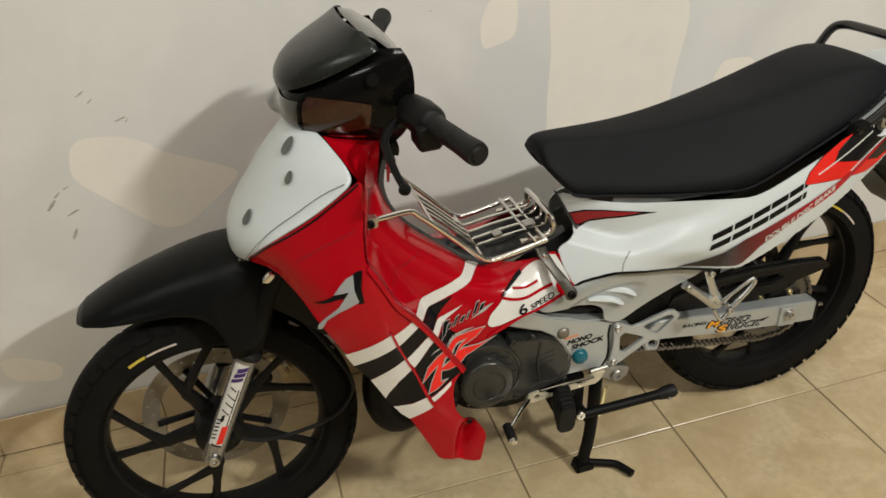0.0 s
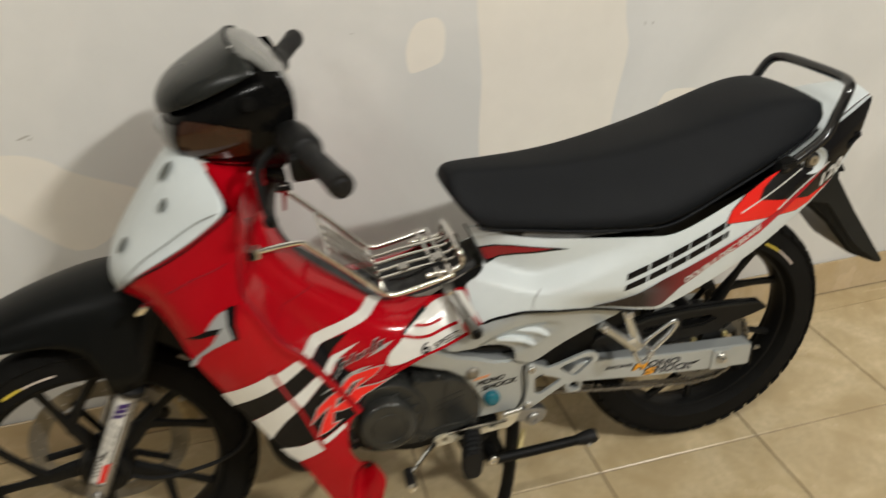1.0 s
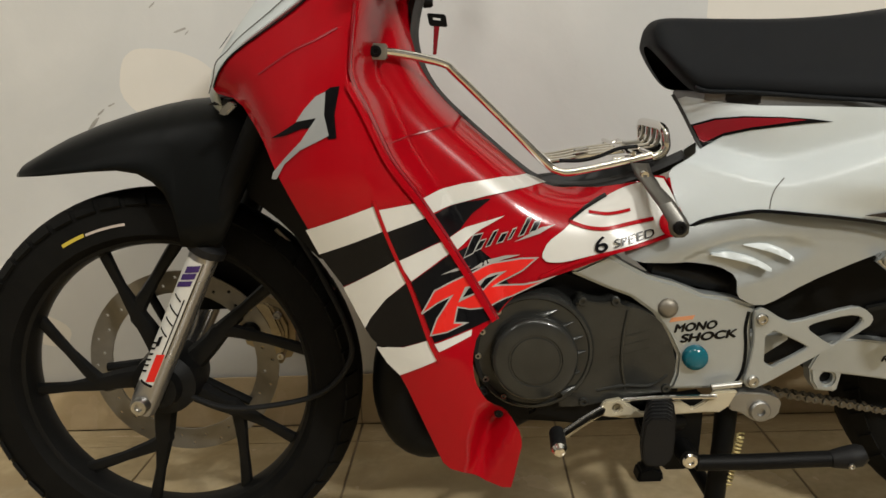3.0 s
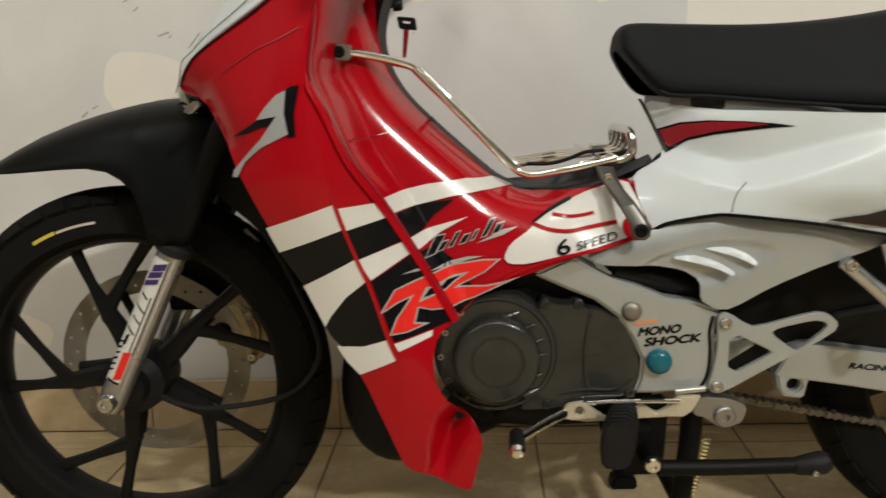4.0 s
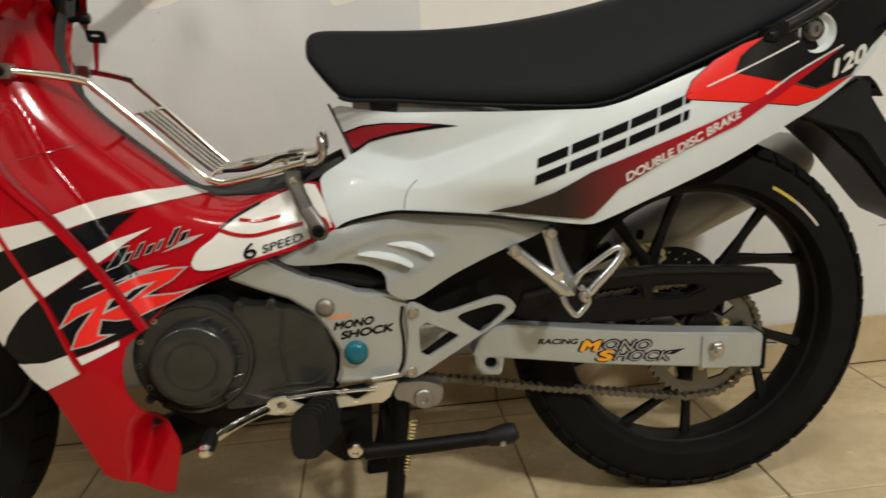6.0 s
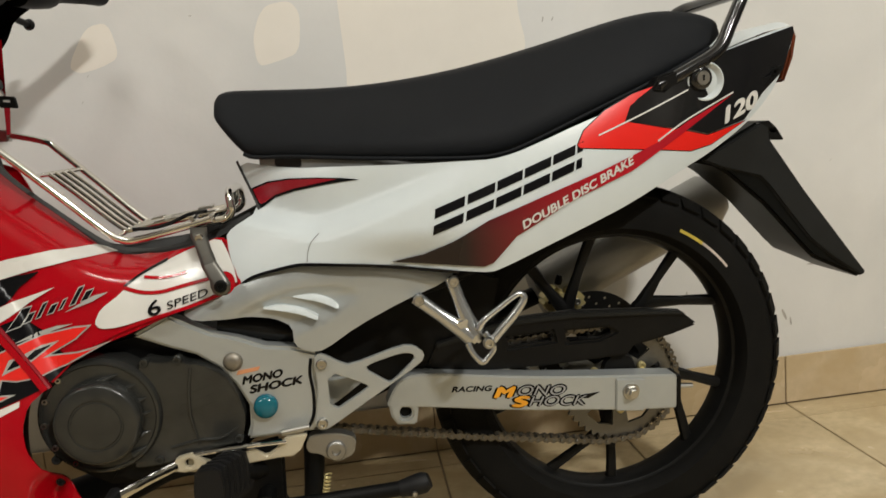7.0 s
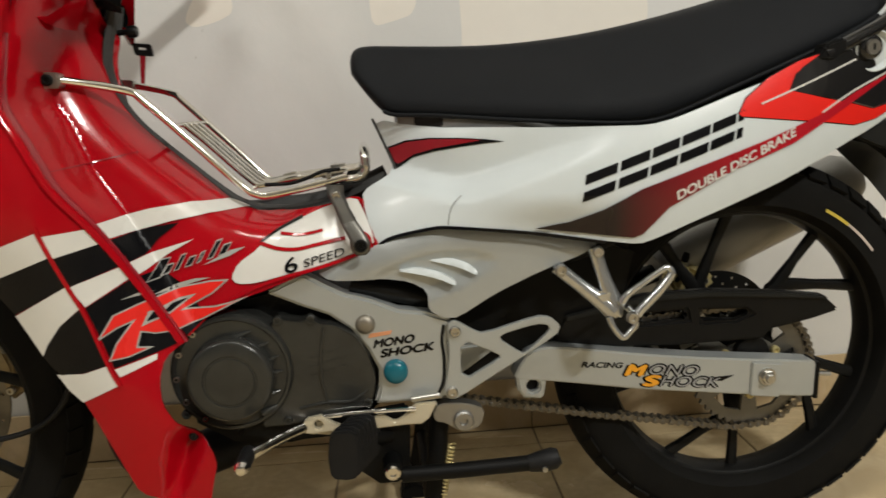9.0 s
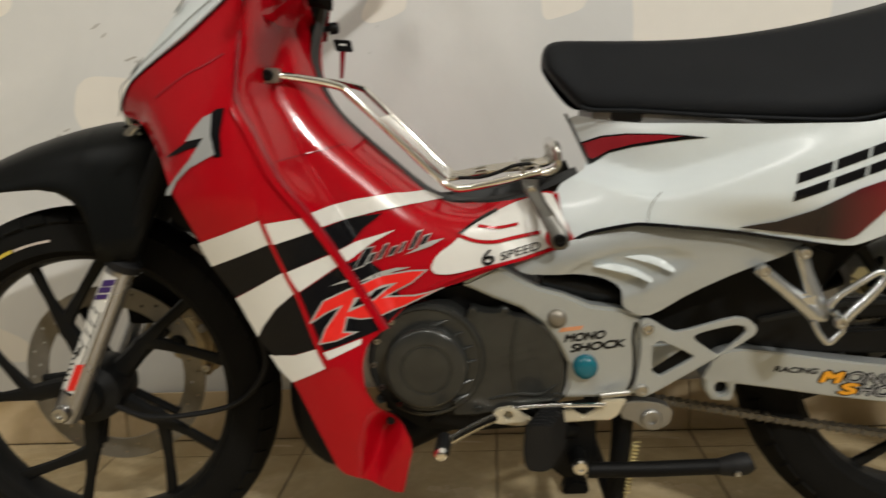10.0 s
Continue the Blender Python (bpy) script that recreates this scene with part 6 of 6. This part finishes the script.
guard = part("chain_guard", slab([(0.332, 0.345), (0.350, 0.378), (0.448, 0.395), (0.470, 0.399), (0.563, 0.399), (0.680, 0.388), (0.738, 0.3785), (0.766, 0.353), (0.724, 0.342), (0.660, 0.331), (0.649, 0.318), (0.515, 0.318), (0.444, 0.322), (0.345, 0.330)], -0.088, -0.070, 0.004, holes=[[(0.462, 0.370), (0.531, 0.371), (0.534, 0.356), (0.462, 0.354)], [(0.552, 0.369), (0.62, 0.366), (0.63, 0.358), (0.605, 0.349), (0.554, 0.351)]]), BLACK, bike, "matt black plastic chain guard")
# upper lip in a slightly lighter black than the guard
part("upper_lip", slab([(0.350, 0.378), (0.448, 0.395), (0.470, 0.399), (0.563, 0.399), (0.680, 0.388), (0.738, 0.3785), (0.745, 0.372), (0.680, 0.379), (0.563, 0.389), (0.470, 0.389), (0.448, 0.385), (0.352, 0.369)], -0.0935, -0.0875, 0.002), FLAP, guard)
part("lower_lip", slab([(0.34, 0.335), (0.40, 0.365), (0.62, 0.345), (0.70, 0.335), (0.60, 0.318), (0.45, 0.322)], -0.068, -0.055, 0.002), BLACK, guard)
rear_caliper = part("rear_caliper", slab([(0.5516, 0.3852), (0.5729, 0.4093), (0.5944, 0.3995), (0.596, 0.378), (0.5891, 0.3586), (0.5648, 0.364)], 0.040, 0.085, 0.006), GOLD, bike, "gold rear brake caliper")
part("caliper_half", slab([(0.598, 0.392), (0.6166, 0.3993), (0.6327, 0.3802), (0.626, 0.366), (0.6043, 0.3621), (0.598, 0.372)], 0.042, 0.095, 0.006), GOLD, rear_caliper)
part("caliper_slot", slab([(0.560, 0.384), (0.574, 0.398), (0.580, 0.395), (0.567, 0.380)], 0.037, 0.041, 0.001), BLACK, rear_caliper)
part("bleed_cap", turned([(0, 0), (0.006, 0.002), (0.007, 0.010), (0.005, 0.018), (0, 0.018)], (0.583, 0.052, 0.409), 12, (0.3, 0, 1)), BLACK, rear_caliper)
for x, z in ((0.584, 0.371), (0.612, 0.380)):
    part("bolt", bolt_head((x, 0.040, z), 0.006, 0.006), STEEL, rear_caliper)

pillion = new("pillion_footpeg")
pillion.parent = bike
pillion["label"] = "polished alloy pillion footpeg bracket, peg folded up"
part("arm", tube([(0.3200, -0.172, 0.4690), (0.3509, -0.176, 0.4420), (0.3742, -0.180, 0.4226), (0.3930, -0.184, 0.4060)], [0.0095, 0.0090, 0.0110, 0.0135], 16, 4, flat=0.75), CAST, pillion)
part("arm", tube([(0.3715, -0.172, 0.4910), (0.3788, -0.176, 0.4618), (0.3869, -0.180, 0.4355), (0.3970, -0.184, 0.4100)], [0.0095, 0.0088, 0.0105, 0.0130], 16, 4, flat=0.75), CAST, pillion)
part("foot_loop", tube([(0.3850, -0.188, 0.4000), (0.3905, -0.192, 0.3857), (0.4018, -0.193, 0.3725), (0.4110, -0.193, 0.3790), (0.4190, -0.193, 0.3890), (0.4170, -0.192, 0.4010), (0.4080, -0.191, 0.4130)], [0.0050, 0.0042, 0.0046, 0.0042, 0.0042, 0.0042, 0.0050], 10, 4), CAST, pillion)
part("web", slab([(0.362, 0.432), (0.380, 0.436), (0.386, 0.440), (0.405, 0.418), (0.408, 0.404), (0.398, 0.394), (0.386, 0.404)], -0.189, -0.172, 0.004), CAST, pillion)
part("hinge_bolt", bolt_head((0.4105, -0.203, 0.4020), 0.0080, 0.008), STEEL, pillion)
part("peg", tube([(0.4000, -0.196, 0.4200), (0.4080, -0.198, 0.4320), (0.4253, -0.199, 0.4440), (0.4530, -0.200, 0.4615), (0.4615, -0.200, 0.4625), (0.4640, -0.200, 0.4540), (0.4480, -0.200, 0.4340), (0.4330, -0.199, 0.4190), (0.4180, -0.198, 0.4030)], [0.0050, 0.0046, 0.0042, 0.0042, 0.0042, 0.0056, 0.0064, 0.0066, 0.0062], 12, 4), CAST, pillion)
for x, z in ((0.3235, 0.4665), (0.3730, 0.4870)):
    part("bolt", bolt_head((x, -0.183, z), 0.0075, 0.006), STEEL, pillion)
    part("stay", tube([(x, -0.168, z), (x, -0.11, z)], 0.006, 10, 1, False), CAST, pillion)
part("subframe_tube", tube([(0.30, -0.10, 0.46), (0.40, -0.11, 0.485), (0.55, -0.10, 0.56)], 0.011, 10), DARK, bike)

# ---- luggage rack over the tunnel ----
rack = new("tunnel_rack")
rack.parent = bike
rack["label"] = "chromed wire luggage rack over the tunnel"
for s in (-1, 1):
    main = [(-0.287, s * 0.150, 0.741), (-0.262, s * 0.138, 0.737), (-0.212, s * 0.110, 0.724), (-0.195, s * 0.106, 0.710), (-0.140, s * 0.102, 0.653), (-0.085, s * 0.098, 0.594), (-0.066, s * 0.098, 0.581), (-0.045, s * 0.098, 0.579), (0.020, s * 0.098, 0.590), (0.055, s * 0.098, 0.597)]
    part("main_tube", tube(main, 0.0052, 10, 4), CHROME, rack)
    part("end_bracket", slab([(-0.304, 0.7315), (-0.3045, 0.7475), (-0.302, 0.7505), (-0.279, 0.7490), (-0.277, 0.7465), (-0.2775, 0.7330), (-0.280, 0.7305)], s * 0.138, s * 0.158, 0.002), STEEL, rack)
    part("end_bolt", bolt_head((-0.2905, s * 0.1585, 0.7405), 0.0072, 0.005, (0, s, 0)), DARK, rack)
for y in (-0.045, -0.018, 0.012, 0.042):
    part("floor_bar", tube([(-0.164, y, 0.678), (-0.135, y, 0.650), (-0.080, y, 0.594), (-0.062, y, 0.588), (-0.020, y, 0.594), (0.050, y, 0.600), (0.070, y, 0.603), (0.0765, y, 0.613), (0.0775, y, 0.629)], 0.0034, 8, 4), CHROME, rack)
hoop = [(0.010, -0.070, 0.588), (0.056, -0.070, 0.590), (0.072, -0.070, 0.593), (0.080, -0.070, 0.602), (0.080, -0.070, 0.614), (0.079, -0.066, 0.624), (0.078, -0.054, 0.629), (0.078, -0.030, 0.630)]
part("end_hoop", tube(hoop + [(x, -y, z) for x, y, z in hoop[::-1]], 0.0060, 12, 4), CHROME, rack)
part("end_bar", tube([(0.052, -0.100, 0.598), (0.052, 0.100, 0.598)], 0.0044, 8, 1, False), CHROME, rack)
for x, z in ((-0.165, 0.677), (-0.075, 0.585), (0.030, 0.600)):
    part("cross_bar", tube([(x, -0.102, z), (x, 0.102, z)], 0.0034, 8, 1, False), CHROME, rack)
for shape in ([(-0.0361, 0.6011), (-0.0183, 0.6040), (-0.0185, 0.6010), (-0.0353, 0.5990)], [(0.0305, 0.6098), (0.0521, 0.6110), (0.0518, 0.6076), (0.0307, 0.6060)]):
    part("wire_tab", slab(shape, -0.048, -0.026, 0.0006), STEEL, rack)
part("cable_wire", tube([(-0.060, -0.06, 0.590), (-0.030, -0.06, 0.589), (-0.005, -0.06, 0.594), (0.020, -0.06, 0.603), (0.045, -0.06, 0.605)], 0.0026, 8, 4), DARK, rack)
part("rubber_pad", slab([(0.0431, 0.5859), (0.0627, 0.5871), (0.0645, 0.5809), (0.0469, 0.5752)], -0.082, -0.060, 0.002), GRIP, rack)
# bent clamp strap from the rack down to its bolt on the tunnel
bm = bmesh.new()
rows = []
for x0, z0, x1, z1, y in ((0.0263, 0.588, 0.0494, 0.586, -0.104), (0.0285, 0.5756, 0.0503, 0.5746, -0.118), (0.0343, 0.5664, 0.0545, 0.5655, -0.132), (0.0372, 0.5606, 0.0565, 0.5600, -0.1375), (0.0444, 0.5457, 0.0641, 0.5491, -0.161), (0.0462, 0.5425, 0.0652, 0.5468, -0.167), (0.0560, 0.5230, 0.0775, 0.5270, -0.177), (0.0560, 0.5165, 0.0815, 0.5190, -0.179), (0.0585, 0.5085, 0.0800, 0.5090, -0.180), (0.0640, 0.5045, 0.0745, 0.5045, -0.180)):
    rows.append([bm.verts.new((x0 + (x1 - x0) * k / 4, y - 0.0016 * math.sin(math.pi * k / 4), z0 + (z1 - z0) * k / 4)) for k in range(5)])
for a, b in zip(rows, rows[1:]):
    for k in range(4):
        bm.faces.new((a[k], a[k + 1], b[k + 1], b[k]))
strap = part("clamp_strap", bm, TAG, rack, "dull steel clamp strap bolted to the tunnel", 20)
mod = strap.modifiers.new("thick", "SOLIDIFY")
mod.thickness, mod.offset = 0.0026, 0
part("strap_bolt", bolt_head((0.0690, -0.181, 0.5165), 0.0085, 0.006), DARK, strap)
part("strap_bolt", bolt_head((0.0400, -0.119, 0.5745), 0.0062, 0.007), CHROME, strap)

# ignition key hanging from its lock
key = new("ignition_key")
key.parent = bike
part("lock_barrel", turned([(0.0040, 0), (0.0040, 0.040), (0.0085, 0.040), (0.0085, 0.050), (0.0065, 0.053), (0, 0.053)], (-0.276, 0.006, 0.807), 16, (1.0, -0.05, 0.03)), BLACK, key)
part("head", slab([(-0.229, 0.776), (-0.232, 0.793), (-0.206, 0.790), (-0.204, 0.773)], -0.002, 0.004, 0.002, holes=[[(-0.225, 0.787), (-0.212, 0.785), (-0.212, 0.782), (-0.225, 0.784)]]), BLACK, key, "black plastic key head")
part("blade", slab([(-0.226, 0.737), (-0.223, 0.776), (-0.215, 0.775), (-0.221, 0.737)], -0.001, 0.002, 0.0006), MAROON, key)

# ---- handlebar, headlight unit and instruments ----
LEFT_END, RIGHT_END = Vector((-0.152, -0.345, 0.914)), Vector((-0.140, 0.288, 0.972))
bars = new("handlebar")
bars.parent = bike
bars["label"] = "black handlebar with rubber grips and levers"
mid_l, mid_r = Vector((-0.205, -0.13, 0.928)), Vector((-0.205, 0.13, 0.958))
part("bar", tube([LEFT_END, mid_l, (-0.23, 0, 0.93), mid_r, RIGHT_END], 0.011, 12, 5), DARK, bars)
for end, mid, s in ((LEFT_END, mid_l, -1), (RIGHT_END, mid_r, 1)):
    d = (mid - end).normalized()
    grip = part("grip", tube([end, end + d * 0.01, end + d * 0.06, end + d * 0.115, end + d * 0.125], [0.0175, 0.019, 0.0165, 0.0175, 0.022], 18, 3), GRIP, bars, "black rubber grip")
    for k in range(10):
        part("ring", turned([(0.0160, 0), (0.0174, 0.001), (0.0174, 0.003), (0.0160, 0.004)], end + d * (0.018 + 0.0095 * k), 16, d), GRIP, grip)
    part("bar_end", turned([(0, -0.005), (0.010, -0.004), (0.013, 0)], end, 14, d), GRIP, grip)
    switch = part("switch_housing", tube([end + d * 0.125, end + d * 0.135, end + d * 0.17, end + d * 0.20], [0.021, 0.027, 0.029, 0.026], 16, 3), BLACK, bars, "black switch housing")
    part("lower_box", box(end.x + d.x * 0.14 - 0.026, end.x + d.x * 0.14 + 0.012, end.y + d.y * 0.14 - 0.028, end.y + d.y * 0.14 + 0.028, end.z - 0.030, end.z + 0.012, 0.005), BLACK, switch)
    part("button", box(end.x + d.x * 0.135 - 0.004, end.x + d.x * 0.135 + 0.022, end.y + d.y * 0.135 - 0.012, end.y + d.y * 0.135 + 0.012, end.z - 0.022, end.z - 0.006, 0.002), RED_BRIGHT, switch, "red switch button")
    root = end + d * 0.19 + Vector((-0.030, 0, -0.012))
    tip = Vector((-0.252, -0.292, 0.857)) if s < 0 else Vector((-0.262, 0.272, 0.928))
    lever = part("lever", tube([root, root * 0.75 + tip * 0.25 + Vector((-0.022, 0, 0)), root * 0.3 + tip * 0.7 + Vector((-0.012, 0, 0.0)), tip], [0.0075, 0.0068, 0.0058, 0.0055], 10, 4), DARK, bars, "black lever with a ball end")
    part("ball_end", turned([(0, -0.010), (0.007, -0.007), (0.010, 0), (0.007, 0.007), (0, 0.010)], tip, 14), DARK, lever)


# headlight unit: rows from the chin up to the dials, each from the centre line round to its side
HEADLIGHT = [(-0.345, 0.872, -0.225, 0.080, 0.842), (-0.386, 0.888, -0.205, 0.112, 0.872), (-0.394, 0.905, -0.195, 0.126, 0.898), (-0.394, 0.930, -0.188, 0.135, 0.930), (-0.384, 0.950, -0.186, 0.139, 0.962), (-0.362, 0.975, -0.186, 0.138, 0.988), (-0.320, 1.000, -0.192, 0.132, 1.006), (-0.262, 1.024, -0.200, 0.120, 1.020)]
SCREEN = [(-0.391, 0.953, -0.236, 0.128, 1.020), (-0.394, 0.972, -0.236, 0.126, 1.024), (-0.378, 0.996, -0.237, 0.122, 1.028), (-0.348, 1.015, -0.240, 0.116, 1.031), (-0.308, 1.034, -0.246, 0.108, 1.036), (-0.266, 1.056, -0.254, 0.098, 1.046)]


def bow(rows, r, a, grow=0.0):
    """A place on a wrapped form: r along its rows, a in degrees from the centre line round to the side."""
    k = np.arange(len(rows))
    soft = [np.mean([np.interp(r + d, k, [row[c] for row in rows]) for d in (-0.4, -0.2, 0.0, 0.2, 0.4)]) for c in range(5)]
    xc, zc, xs, w, zs = soft
    s, c = abs(math.sin(radians(a))), math.cos(radians(a))
    return (xc - grow * c + (xs - xc) * (1 - c) ** 1.05, math.copysign((w + grow) * s ** 0.9, a), zc + (zs - zc) * (1 - c))


def wrapped(rows, r0, r1, a0, a1, grow=0.0, nr=16, na=40, edge=lambda u: (0.0, 0.0)):
    bm = bmesh.new()
    grid = []
    for i in range(nr + 1):
        line = []
        for j in range(na + 1):
            u = j / na
            lo, hi = edge(u)
            line.append(bm.verts.new(bow(rows, r0 + lo + (r1 + hi - r0 - lo) * i / nr, a0 + (a1 - a0) * u, grow)))
        grid.append(line)
    for a, b in zip(grid, grid[1:]):
        for k in range(na):
            bm.faces.new((a[k], a[k + 1], b[k + 1], b[k]))
    return bm


def thicken(ob, t=0.003):
    mod = ob.modifiers.new("thick", "SOLIDIFY")
    mod.thickness, mod.offset = t, 1


unit = part("headlight_unit", wrapped(HEADLIGHT, 0, 7, -90, 90, 0.0, 28, 56), SHELL, bike, "glossy black headlight shell with amber indicator lenses", 70)
part("headlight_lens", wrapped(HEADLIGHT, 1.6, 3.6, -29, 29, 0.003), LAMP_GLASS, unit, "clear headlight lens")
for s in (-1, 1):
    part("indicator_lens", wrapped(HEADLIGHT, 1.25, 4.0, s * 33, s * 71, 0.003, edge=lambda u: (0.5 * u * u, -0.75 * u * u - (0.3 if u < 0.03 else 0.0))), AMBER, unit, "amber indicator lens")
    part("lens_rim", wrapped(HEADLIGHT, 0.95, 1.05, s * 34, s * 70, 0.004, 1), CHROME, unit)
    part("lens_divider", wrapped(HEADLIGHT, 1.2, 3.9, s * 29.5, s * 32.5, 0.004, 8, 2), SHELL, unit)
    p = bow(HEADLIGHT, 4.75, s * 70, 0.004)
    part("vent_plug", turned([(0, s * 0.002), (0.010, s * 0.002), (0.012, -s * 0.004)], p, 14), DARK, unit)
part("back_cover", slab([(-0.27, 0.875), (-0.232, 0.905), (-0.208, 0.940), (-0.188, 0.985), (-0.20, 1.012), (-0.25, 1.010)], -0.105, 0.095, 0.012), BLACK, unit)
CHIN = [(-0.345, 0.878, -0.215, 0.084, 0.852), (-0.330, 0.860, -0.212, 0.090, 0.838), (-0.285, 0.842, -0.215, 0.084, 0.820)]
part("chin", wrapped(CHIN, 0, 2, -90, 90, 0.0, 6, 32), SHELL, unit)
for ob in [unit] + list(unit.children):
    for v in ob.data.vertices:
        v.co.x -= 0.045 * ease(v.co.y / 0.09) * ease((0.955 - v.co.z) / 0.05)
screen = part("flyscreen", wrapped(SCREEN, 0, 5, -90, 90, 0.0, 20, 48), SMOKE, bike, "smoked dark grey flyscreen over the headlight", 70)
thicken(screen)
# sloping instrument face behind the screen
bm = bmesh.new()
rows = []
for x, z, w, c in ((-0.267, 1.054, 0.098, 0.011), (-0.240, 1.046, 0.106, 0.004), (-0.212, 1.026, 0.116, -0.002), (-0.190, 1.000, 0.122, -0.006), (-0.178, 0.962, 0.116, -0.008)):
    rows.append([bm.verts.new((x + c * (k / 6) ** 2, w * k / 6, z - 0.012 * abs(k / 6) ** 3)) for k in range(-6, 7)])
for a, b in zip(rows, rows[1:]):
    for k in range(12):
        bm.faces.new((a[k], a[k + 1], b[k + 1], b[k]))
pod = part("instrument_cover", bm, DIAL, bike, "grey clear instrument cover behind the screen", 60)
thicken(pod, 0.002)
